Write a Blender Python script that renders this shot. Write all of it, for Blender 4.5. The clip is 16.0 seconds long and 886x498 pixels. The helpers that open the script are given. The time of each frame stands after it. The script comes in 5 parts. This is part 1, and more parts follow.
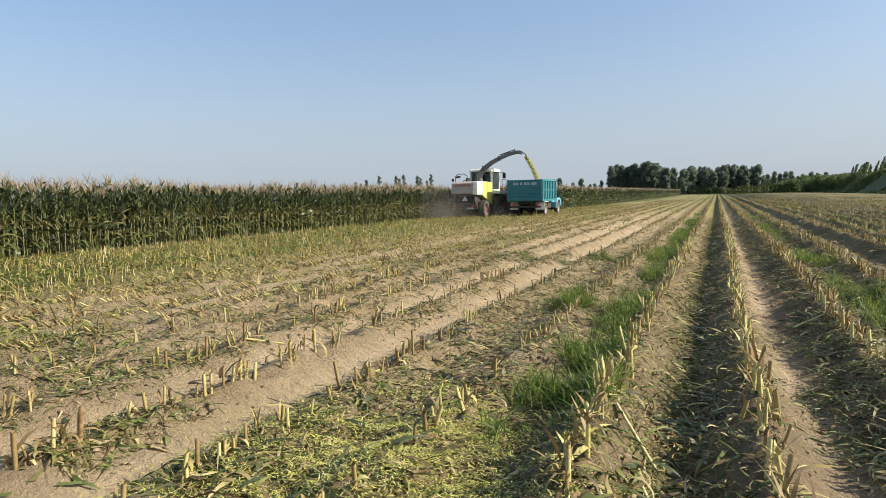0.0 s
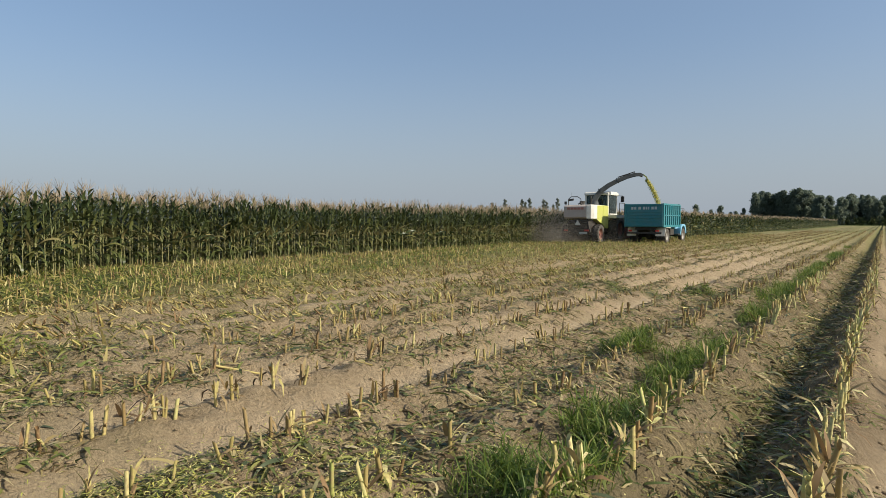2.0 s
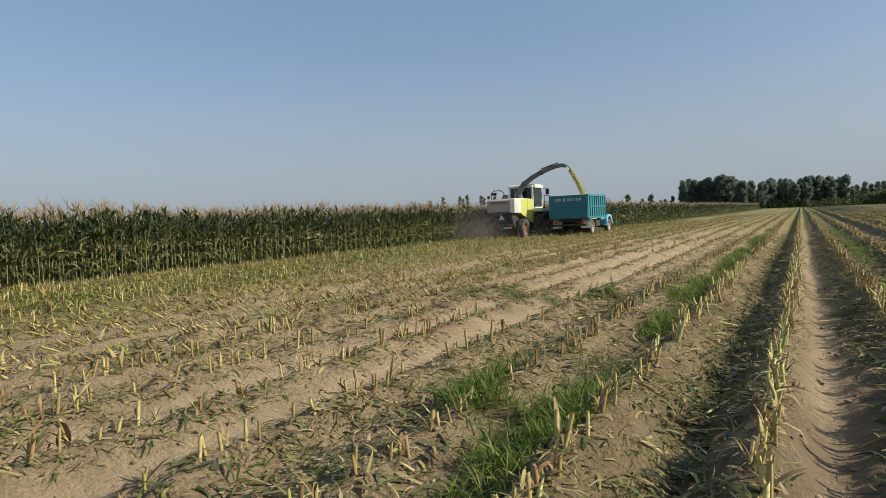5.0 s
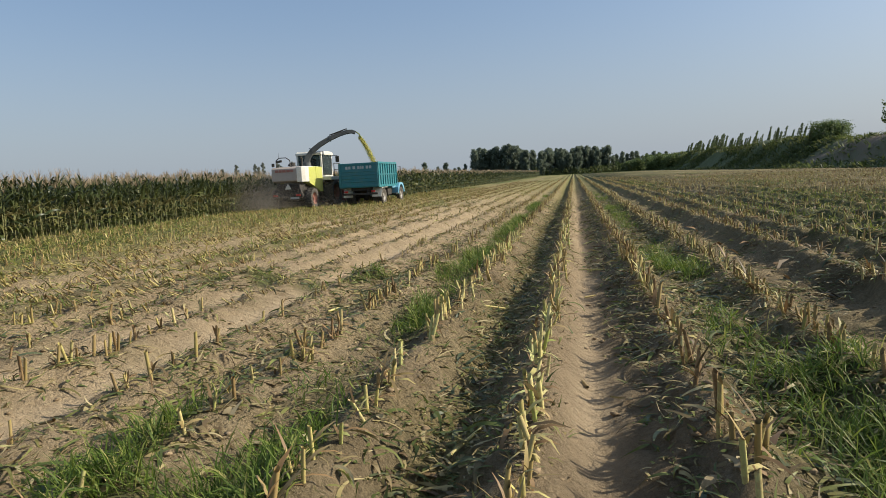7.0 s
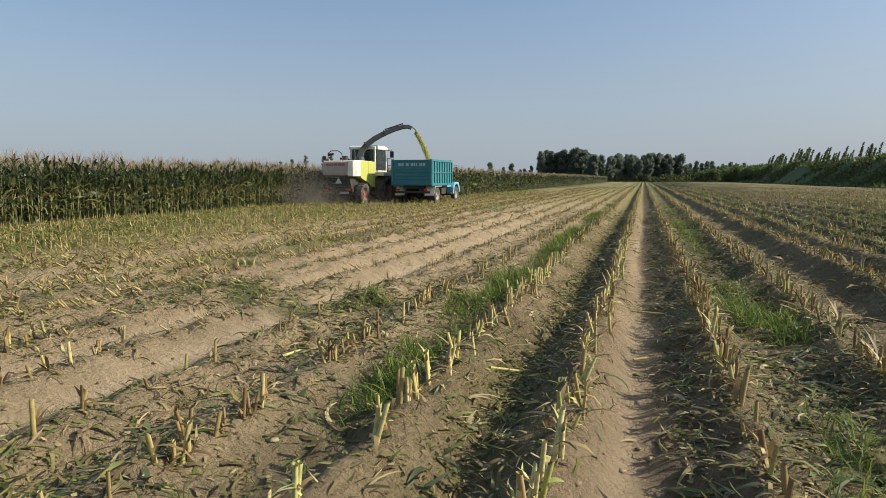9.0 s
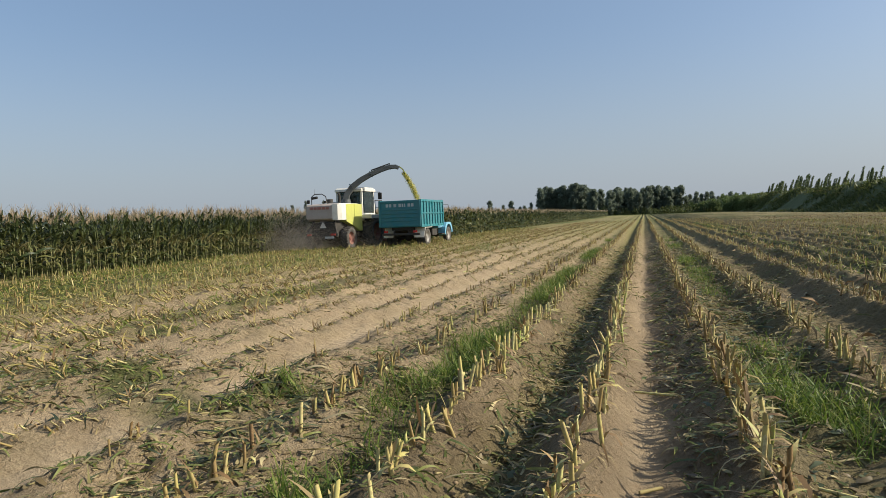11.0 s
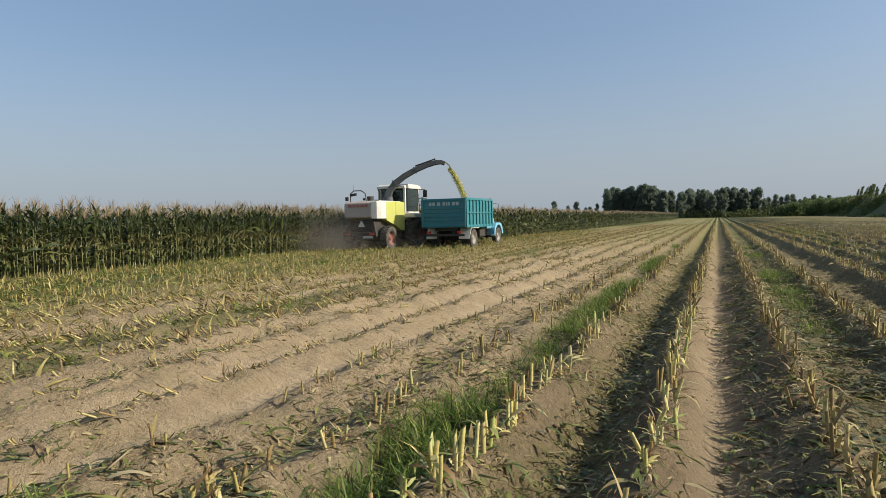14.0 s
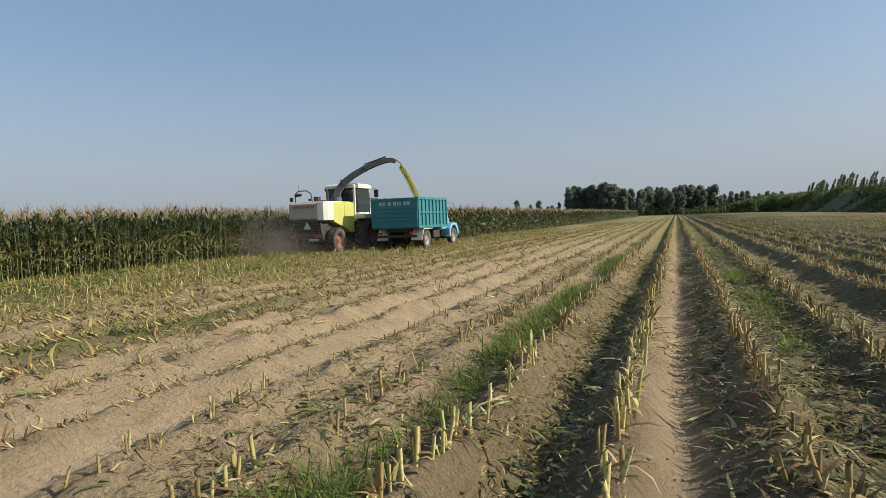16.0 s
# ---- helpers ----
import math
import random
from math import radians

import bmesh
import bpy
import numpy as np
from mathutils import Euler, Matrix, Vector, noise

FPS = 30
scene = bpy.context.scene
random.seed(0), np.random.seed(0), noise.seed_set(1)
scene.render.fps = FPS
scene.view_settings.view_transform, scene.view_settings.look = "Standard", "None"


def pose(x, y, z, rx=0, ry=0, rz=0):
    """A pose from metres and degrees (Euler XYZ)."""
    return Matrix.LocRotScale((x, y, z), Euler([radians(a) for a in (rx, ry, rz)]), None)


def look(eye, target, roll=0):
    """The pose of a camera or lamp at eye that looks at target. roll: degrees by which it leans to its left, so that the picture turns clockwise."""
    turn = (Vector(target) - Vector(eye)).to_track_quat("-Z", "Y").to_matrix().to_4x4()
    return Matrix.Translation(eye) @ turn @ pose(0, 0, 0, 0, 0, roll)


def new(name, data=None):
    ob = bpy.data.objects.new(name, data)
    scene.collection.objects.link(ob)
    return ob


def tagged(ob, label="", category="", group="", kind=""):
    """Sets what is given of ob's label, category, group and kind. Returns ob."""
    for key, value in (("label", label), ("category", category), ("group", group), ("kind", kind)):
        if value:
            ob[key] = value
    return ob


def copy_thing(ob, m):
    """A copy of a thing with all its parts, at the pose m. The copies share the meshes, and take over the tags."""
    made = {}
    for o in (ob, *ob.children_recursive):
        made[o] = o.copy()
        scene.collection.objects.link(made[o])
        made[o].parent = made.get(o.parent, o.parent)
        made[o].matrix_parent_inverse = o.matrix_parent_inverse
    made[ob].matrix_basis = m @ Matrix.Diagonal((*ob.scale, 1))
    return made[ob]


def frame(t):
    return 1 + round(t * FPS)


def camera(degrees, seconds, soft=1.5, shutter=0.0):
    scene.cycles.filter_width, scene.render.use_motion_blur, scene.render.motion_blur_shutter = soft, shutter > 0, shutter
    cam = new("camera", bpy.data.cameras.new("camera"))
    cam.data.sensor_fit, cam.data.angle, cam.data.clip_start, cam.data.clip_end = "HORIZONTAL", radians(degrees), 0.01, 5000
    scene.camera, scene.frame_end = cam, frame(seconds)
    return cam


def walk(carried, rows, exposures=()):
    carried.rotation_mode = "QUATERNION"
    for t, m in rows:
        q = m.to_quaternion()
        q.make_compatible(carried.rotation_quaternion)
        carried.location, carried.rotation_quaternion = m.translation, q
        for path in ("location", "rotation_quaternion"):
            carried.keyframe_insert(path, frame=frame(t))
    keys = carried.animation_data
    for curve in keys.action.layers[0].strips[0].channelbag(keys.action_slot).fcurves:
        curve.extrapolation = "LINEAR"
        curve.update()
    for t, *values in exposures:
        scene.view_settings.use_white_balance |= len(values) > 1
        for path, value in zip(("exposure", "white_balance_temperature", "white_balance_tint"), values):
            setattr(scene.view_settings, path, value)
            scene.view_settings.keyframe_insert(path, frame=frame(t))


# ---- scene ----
cam = camera(70.9, 16.0, soft=0.8)
METRES, EYE, TILT, LEAN, TURN = 14.423, 1.5, 0.0, 0.0, 23.8
ROWS = [
    (0.0, 0.0, 0.0, 0.0, -0.1, -4.81, 1.24),
    (0.5, 0.0223, 0.0117, -0.0026, 2.92, -1.97, 2.12),
    (1.0, 0.0485, 0.0321, -0.0065, 2.72, -4.19, 1.72),
    (1.5, 0.0629, 0.0605, -0.007, 2.12, -3.22, -0.08),
    (2.0, 0.0743, 0.0856, -0.0066, 11.53, -2.57, -0.14),
    (2.5, 0.0776, 0.111, -0.0053, 25.37, -1.54, 1.98),
    (3.0, 0.0849, 0.1339, -0.0034, 28.31, -3.25, 3.23),
    (3.5, 0.1032, 0.1601, -0.0056, 23.72, -1.31, 1.17),
    (4.0, 0.1145, 0.1927, -0.0062, 13.94, -2.84, 1.63),
    (6.5, 0.1804, 0.3231, -0.0087, -4.34, -2.76, 2.86),
    (7.0, 0.1937, 0.3522, -0.0078, -12.01, -6.52, 2.93),
    (7.5, 0.2126, 0.3819, -0.0059, -6.21, -4.41, 2.44),
    (8.0, 0.2189, 0.4137, -0.0048, -3.52, -3.86, 1.8),
    (8.5, 0.2312, 0.4417, -0.0039, -9.37, -4.79, 4.07),
    (9.0, 0.2556, 0.4715, -0.003, -6.01, -6.46, -0.01),
    (9.5, 0.2749, 0.5031, -0.0039, -4.64, -7.03, 0.61),
    (10.0, 0.293, 0.5339, -0.0034, -6.47, -3.16, 1.65),
    (12.5, 0.3394, 0.6912, -0.0048, -4.27, -2.51, 2.62),
    (13.0, 0.3606, 0.7218, -0.0063, -2.73, -2.77, 1.24),
    (13.5, 0.3756, 0.7504, -0.0047, -4.61, -3.04, 1.61),
    (14.0, 0.3897, 0.7737, -0.0032, 0.02, -2.68, 1.17),
    (14.5, 0.3961, 0.8018, -0.0038, -3.77, -0.74, 0.7),
    (15.0, 0.4052, 0.824, -0.003, -6.02, -3.37, 3.65),
    (15.5, 0.4235, 0.846, -0.002, 0.04, -4.07, 1.65),
    (16.0, 0.4335, 0.8748, -0.0051, -3.26, -2.72, 1.97),
]
EXPOSURES = [(0.0, 0.62), (0.5, 0.38), (1.0, 0.2), (2.0, 0.22), (4.0, 0.16), (6.5, 0.24), (8.0, 0.28), (16.0, 0.24)]
walk(cam, [(t, pose(0, 0, EYE, TILT, LEAN, TURN) @ pose(METRES * x, METRES * y, METRES * z, 90 + pitch, roll, yaw)) for t, x, y, z, yaw, pitch, roll in ROWS], EXPOSURES)

# ---- world, sun, exposure ----
SUN_EL, SUN_AZ = radians(30), radians(76)   # azimuth clockwise from +y
world = bpy.data.worlds.new("sky")
scene.world = world
world.use_nodes = True
wn = world.node_tree.nodes
wbg = wn["Background"]
sky = wn.new("ShaderNodeTexSky")
sky.sky_type, sky.sun_disc = "NISHITA", False
sky.sun_elevation, sky.sun_rotation = SUN_EL, SUN_AZ
sky.air_density, sky.dust_density, sky.ozone_density, sky.altitude = 1.0, 2.8, 2.2, 100
haze = wn.new("ShaderNodeMix")     # the dusty summer haze, even all round
haze.data_type = "RGBA"
haze.inputs[0].default_value = 0.28
haze.inputs[7].default_value = (3.0, 4.4, 6.4, 1)
world.node_tree.links.new(sky.outputs[0], haze.inputs[6])
low_haze = wn.new("ShaderNodeMix")     # paler dust haze that thickens towards the horizon
low_haze.data_type = "RGBA"
low_haze.inputs[7].default_value = (3.4, 3.8, 4.25, 1)
sky_height = wn.new("ShaderNodeSeparateXYZ")
thick = wn.new("ShaderNodeMapRange")
thick.interpolation_type = "SMOOTHSTEP"
thick.inputs[1].default_value, thick.inputs[2].default_value = -0.03, 0.3
thick.inputs[3].default_value, thick.inputs[4].default_value = 0.75, 0.0
sky_at = wn.new("ShaderNodeTexCoord")
world.node_tree.links.new(sky_at.outputs["Generated"], sky_height.inputs[0])
world.node_tree.links.new(sky_height.outputs[2], thick.inputs[0])
world.node_tree.links.new(thick.outputs[0], low_haze.inputs[0])
world.node_tree.links.new(haze.outputs[2], low_haze.inputs[6])
world.node_tree.links.new(low_haze.outputs[2], wbg.inputs[0])
wbg.inputs[1].default_value = 0.105
sun_to = Vector((math.cos(SUN_EL) * math.sin(SUN_AZ), math.cos(SUN_EL) * math.cos(SUN_AZ), math.sin(SUN_EL)))
sun_data = bpy.data.lights.new("sun", "SUN")
sun_data.energy, sun_data.angle, sun_data.color = 4.8, radians(0.6), (1.0, 0.925, 0.78)
sun = new("sun", sun_data)
sun.matrix_world = look(sun_to * 50, (0, 0, 0))

# ---- materials ----


def mat(name):
    m = bpy.data.materials.new(name)
    m.use_nodes = True
    nt = m.node_tree
    return m, nt, nt.nodes["Principled BSDF"]


def ramp(nt, fac, stops):
    r = nt.nodes.new("ShaderNodeValToRGB")
    e = r.color_ramp.elements
    while len(e) < len(stops):
        e.new(0.5)
    for el, (p, c) in zip(e, stops):
        el.position, el.color = p, (*c, 1)
    nt.links.new(fac, r.inputs[0])
    return r.outputs[0]


def noisy(nt, scale, detail=4.0, rough=0.6, coord="Object"):
    tc = nt.nodes.new("ShaderNodeTexCoord")
    n = nt.nodes.new("ShaderNodeTexNoise")
    n.inputs["Scale"].default_value, n.inputs["Detail"].default_value, n.inputs["Roughness"].default_value = scale, detail, rough
    nt.links.new(tc.outputs[coord], n.inputs["Vector"])
    return n.outputs["Fac"]


def mixc(nt, fac, a, b, blend="MIX"):
    m = nt.nodes.new("ShaderNodeMix")
    m.data_type, m.blend_type = "RGBA", blend
    for sock, v in ((m.inputs[0], fac), (m.inputs[6], a), (m.inputs[7], b)):
        if isinstance(v, (int, float)):
            sock.default_value = v
        elif isinstance(v, tuple):
            sock.default_value = (*v, 1)
        else:
            nt.links.new(v, sock)
    return m.outputs[2]


def bump(nt, b, height, strength, dist):
    n = nt.nodes.new("ShaderNodeBump")
    n.inputs["Strength"].default_value, n.inputs["Distance"].default_value = strength, dist
    nt.links.new(height, n.inputs["Height"])
    nt.links.new(n.outputs[0], b.inputs["Normal"])


def paint(name, col, rough=0.45, metal=0.0, dust=0.35, dust_col=(0.36, 0.29, 0.21), scale=2.0):
    """Paint or metal with a film of field dust and a little unevenness."""
    m, nt, b = mat(name)
    d = ramp(nt, noisy(nt, scale, 6, 0.7), [(0.35, (0, 0, 0)), (0.75, (1, 1, 1))])
    fine = noisy(nt, 35, 3)
    k = nt.nodes.new("ShaderNodeMath")
    k.operation = "MULTIPLY"
    k.inputs[1].default_value = dust
    nt.links.new(d, k.inputs[0])
    c = mixc(nt, k.outputs[0], col, dust_col)
    c = mixc(nt, 0.25, c, ramp(nt, fine, [(0.3, tuple(x * 0.6 for x in col)), (0.7, col)]))
    nt.links.new(c, b.inputs["Base Color"])
    b.inputs["Metallic"].default_value = metal
    r = nt.nodes.new("ShaderNodeMapRange")
    r.inputs[3].default_value, r.inputs[4].default_value = rough, min(1.0, rough + 0.4)
    nt.links.new(d, r.inputs[0])
    nt.links.new(r.outputs[0], b.inputs["Roughness"])
    bump(nt, b, fine, 0.1, 0.002)
    return m


def leafy(name, stops, through_light=0.35, rough=0.55, per="island", spots=None):
    """Leaves, straw and blades: colour by piece, a little light through them."""
    m, nt, b = mat(name)
    if per == "island":
        g = nt.nodes.new("ShaderNodeNewGeometry")
        fac = g.outputs["Random Per Island"]
    else:
        g = nt.nodes.new("ShaderNodeObjectInfo")
        fac = g.outputs["Random"]
    c = ramp(nt, fac, stops)
    if spots:
        n = noisy(nt, spots[0], 3)
        c = mixc(nt, ramp(nt, n, [(0.45, (0, 0, 0)), (0.7, (1, 1, 1))]), c, spots[1])
    nt.links.new(c, b.inputs["Base Color"])
    b.inputs["Roughness"].default_value = rough
    b.inputs["Specular IOR Level"].default_value = 0.3
    if through_light:
        t = nt.nodes.new("ShaderNodeBsdfTranslucent")
        nt.links.new(c, t.inputs[0])
        mx = nt.nodes.new("ShaderNodeMixShader")
        mx.inputs[0].default_value = through_light
        out = nt.nodes["Material Output"]
        nt.links.new(b.outputs[0], mx.inputs[1])
        nt.links.new(t.outputs[0], mx.inputs[2])
        nt.links.new(mx.outputs[0], out.inputs[0])
    return m


def soil_material():
    m, nt, b = mat("field_soil")
    big = noisy(nt, 0.35, 5, 0.6)
    mid = noisy(nt, 3.0, 6, 0.65)
    fine = noisy(nt, 28, 6, 0.7)
    base = ramp(nt, mid, [(0.25, (0.2, 0.143, 0.08)), (0.5, (0.405, 0.298, 0.17)), (0.75, (0.56, 0.424, 0.252))])
    grit = noisy(nt, 110, 4, 0.7)
    base = mixc(nt, 0.3, base, ramp(nt, grit, [(0.38, (0.1, 0.073, 0.042)), (0.62, (0.58, 0.46, 0.295))]))
    base = mixc(nt, 0.35, base, ramp(nt, fine, [(0.35, (0.11, 0.08, 0.046)), (0.65, (0.53, 0.415, 0.262))]))

    def att(n):
        a = nt.nodes.new("ShaderNodeAttribute")
        a.attribute_name = n
        return a.outputs["Fac"]
    base = mixc(nt, att("packed"), base, mixc(nt, mid, (0.51, 0.385, 0.24), (0.63, 0.485, 0.315)))
    # dark brown for painted furrow shade, litter mat and worked soil
    base = mixc(nt, att("shade_and_tone"), base, mixc(nt, mid, (0.055, 0.038, 0.023), (0.11, 0.077, 0.046)))
    litter = mixc(nt, ramp(nt, noisy(nt, 14, 5, 0.75), [(0.35, (0, 0, 0)), (0.65, (1, 1, 1))]), (0.09, 0.095, 0.032), (0.33, 0.275, 0.12))
    base = mixc(nt, att("straw"), base, litter)
    weed = mixc(nt, ramp(nt, noisy(nt, 9, 5, 0.7), [(0.35, (0, 0, 0)), (0.65, (1, 1, 1))]), (0.025, 0.04, 0.012), (0.1, 0.125, 0.032))
    base = mixc(nt, att("weedy"), base, weed)
    nt.links.new(base, b.inputs["Base Color"])
    b.inputs["Roughness"].default_value = 0.95
    b.inputs["Specular IOR Level"].default_value = 0.15
    s = nt.nodes.new("ShaderNodeMath")
    s.operation = "ADD"
    nt.links.new(mid, s.inputs[0])
    nt.links.new(fine, s.inputs[1])
    tread = nt.nodes.new("ShaderNodeTexWave")
    tread.bands_direction = "Y"
    tread.inputs["Scale"].default_value, tread.inputs["Distortion"].default_value, tread.inputs["Detail"].default_value = 2.7, 4.0, 3.0
    nt.links.new(nt.nodes.new("ShaderNodeTexCoord").outputs["Object"], tread.inputs["Vector"])
    k = nt.nodes.new("ShaderNodeMath")
    k.operation = "MULTIPLY"
    nt.links.new(tread.outputs["Fac"], k.inputs[0])
    nt.links.new(att("packed"), k.inputs[1])
    k2 = nt.nodes.new("ShaderNodeMath")
    k2.operation = "MULTIPLY_ADD"
    k2.inputs[1].default_value = 0.35
    nt.links.new(k.outputs[0], k2.inputs[0])
    nt.links.new(s.outputs[0], k2.inputs[2])
    bump(nt, b, k2.outputs[0], 1.0, 0.075)
    return m


SOIL = soil_material()
CORN_LEAF = leafy("maize_leaf", [(0.0, (0.024, 0.036, 0.016)), (0.4, (0.048, 0.066, 0.024)), (0.75, (0.092, 0.108, 0.033)), (0.93, (0.16, 0.16, 0.052)), (1.0, (0.28, 0.225, 0.11))], 0.22, 0.36)
CORN_STALK = leafy("maize_stalk", [(0.0, (0.08, 0.1, 0.035)), (0.6, (0.14, 0.15, 0.055)), (1.0, (0.24, 0.22, 0.1))], 0)
TASSEL = leafy("maize_tassel", [(0.0, (0.3, 0.24, 0.14)), (0.6, (0.46, 0.36, 0.23)), (1.0, (0.42, 0.29, 0.19))], 0.35)
STUB = leafy("stubble_stalk", [(0.0, (0.17, 0.1, 0.045)), (0.35, (0.31, 0.235, 0.085)), (0.7, (0.44, 0.375, 0.13)), (0.88, (0.53, 0.46, 0.21)), (1.0, (0.28, 0.3, 0.075))], 0, 0.6, spots=(30, (0.3, 0.21, 0.1)))
STUB_ONE = leafy("stubble_stalk_piece", [(0.0, (0.3, 0.19, 0.075)), (0.25, (0.42, 0.34, 0.125)), (0.55, (0.53, 0.48, 0.16)), (0.8, (0.62, 0.56, 0.27)), (1.0, (0.36, 0.41, 0.1))], 0, 0.6, "object", spots=(30, (0.34, 0.25, 0.12)))
LITTER = leafy("fallen_leaf", [(0.0, (0.06, 0.08, 0.022)), (0.25, (0.14, 0.17, 0.045)), (0.45, (0.24, 0.235, 0.07)), (0.6, (0.13, 0.085, 0.045)), (0.85, (0.36, 0.29, 0.125)), (1.0, (0.52, 0.43, 0.23))], 0.2)
STRAW = leafy("yellow_straw", [(0.0, (0.1, 0.13, 0.03)), (0.35, (0.2, 0.2, 0.045)), (0.7, (0.3, 0.24, 0.075)), (1.0, (0.42, 0.34, 0.14))], 0.2)
CLOD = leafy("soil_clod", [(0.0, (0.17, 0.12, 0.068)), (0.5, (0.26, 0.19, 0.11)), (1.0, (0.36, 0.27, 0.165))], 0, 0.95, spots=(60, (0.16, 0.11, 0.065)))
RUST = leafy("rusty_litter", [(0.0, (0.08, 0.06, 0.03)), (0.4, (0.17, 0.11, 0.05)), (0.75, (0.27, 0.165, 0.075)), (1.0, (0.36, 0.28, 0.13))], 0.2)
CHOP = leafy("chopped_maize", [(0.0, (0.36, 0.4, 0.07)), (0.5, (0.58, 0.54, 0.14)), (1.0, (0.7, 0.62, 0.26))], 0.25)
GRASS = leafy("weed_grass", [(0.0, (0.06, 0.105, 0.018)), (0.5, (0.13, 0.195, 0.03)), (0.85, (0.21, 0.265, 0.048)), (1.0, (0.38, 0.35, 0.12))], 0.4)
WILT = leafy("wilted_maize_leaf", [(0.0, (0.045, 0.06, 0.03)), (0.35, (0.095, 0.115, 0.055)), (0.6, (0.15, 0.155, 0.07)), (0.75, (0.13, 0.08, 0.045)), (0.92, (0.24, 0.18, 0.09)), (1.0, (0.42, 0.35, 0.21))], 0.2, 0.5)
REGROWTH = leafy("yellow_green_regrowth", [(0.0, (0.09, 0.14, 0.025)), (0.5, (0.19, 0.23, 0.04)), (1.0, (0.38, 0.34, 0.09))], 0.35)
# green lifted towards grey-blue; the aerial haze is in this leaf colour
POPLAR_IN_HAZE = leafy("poplar_leaf_in_haze", [(0.0, (0.13, 0.16, 0.12)), (0.6, (0.185, 0.225, 0.16)), (1.0, (0.25, 0.28, 0.2))], 0.45)
# far slim poplars: distance haze painted in as paler, greyer leaf colour
HAZE_TINT_POPLAR = leafy("haze_tint_poplar_leaf", [(0.0, (0.16, 0.185, 0.15)), (1.0, (0.25, 0.27, 0.22))], 0.45)
WILLOW = leafy("willow_leaf", [(0.0, (0.09, 0.13, 0.04)), (0.6, (0.14, 0.19, 0.065)), (1.0, (0.2, 0.24, 0.1))], 0.35)
SAPLING = leafy("sapling_leaf", [(0.0, (0.09, 0.125, 0.045)), (0.6, (0.14, 0.185, 0.075)), (1.0, (0.2, 0.23, 0.11))], 0.45)
SHRUB = leafy("shrub_leaf", [(0.0, (0.065, 0.09, 0.03)), (0.6, (0.115, 0.145, 0.045)), (1.0, (0.2, 0.2, 0.08))], 0.4)
BARK = paint("bark", (0.2, 0.16, 0.12), 0.9, 0, 0.3, scale=1.0)

# ---- mesh helpers ----
rng = np.random.default_rng(7)


def mesh_of(name, verts, faces, mats, midx=None, smooth=False):
    """A mesh from arrays of triangles or quads."""
    verts, faces = np.asarray(verts, np.float32), np.asarray(faces, np.int32)
    me = bpy.data.meshes.new(name)
    k = faces.shape[1]
    me.vertices.add(len(verts))
    me.vertices.foreach_set("co", verts.ravel())
    me.loops.add(faces.size)
    me.loops.foreach_set("vertex_index", faces.ravel())
    me.polygons.add(len(faces))
    me.polygons.foreach_set("loop_start", np.arange(0, faces.size, k, dtype=np.int32))
    me.polygons.foreach_set("loop_total", np.full(len(faces), k, np.int32))
    if midx is not None:
        me.polygons.foreach_set("material_index", np.asarray(midx, np.int32))
    if smooth:
        me.polygons.foreach_set("use_smooth", np.ones(len(faces), bool))
    for m in (mats if isinstance(mats, (list, tuple)) else [mats]):
        me.materials.append(m)
    me.update(calc_edges=True)
    me.validate()
    return me


def blades(P, az, up, length, width, bend, seg=4, twist=0.0, tip=0.08, curl=0.0, ribbon=False):
    """Leaf strips: base P, heading az, rising at up, bending down by bend along the blade. Returns verts, quads."""
    n = len(P)
    az, up, length, width, bend = (np.broadcast_to(np.asarray(a, float), (n,)) for a in (az, up, length, width, bend))
    tw = np.broadcast_to(np.asarray(twist, float), (n,))
    pos = np.array(P, float)
    out = []
    for i in range(seg + 1):
        u = i / seg
        e = up - bend * u
        if i:
            az = az + curl / seg
        d = np.stack([np.cos(e) * np.cos(az), np.cos(e) * np.sin(az), np.sin(e)], 1)
        if i:
            pos = pos + d * (length / seg)[:, None]
        w = width * (tip + (1 - tip) * math.sin(math.pi * min(1, 0.18 + 0.8 * u))) * 0.5
        if ribbon:
            w = width * (1 - 0.85 * u ** 4) * (0.75 + 0.25 * math.cos(5 * u)) * 0.5
        a = tw * u
        sd = np.stack([-np.sin(az) * np.cos(a), np.cos(az) * np.cos(a), np.sin(a)], 1) * w[:, None]
        out += [pos - sd, pos + sd]
    V = np.stack(out, 1)
    q = np.array([[2 * i, 2 * i + 1, 2 * i + 3, 2 * i + 2] for i in range(seg)])
    Fq = (np.arange(n) * (2 * seg + 2))[:, None, None] + q[None]
    return V.reshape(-1, 3), Fq.reshape(-1, 4)


def join(*parts):
    V, Fs, off = [], [], 0
    for v, f in parts:
        V.append(v), Fs.append(f + off)
        off += len(v)
    return np.concatenate(V), np.concatenate(Fs)


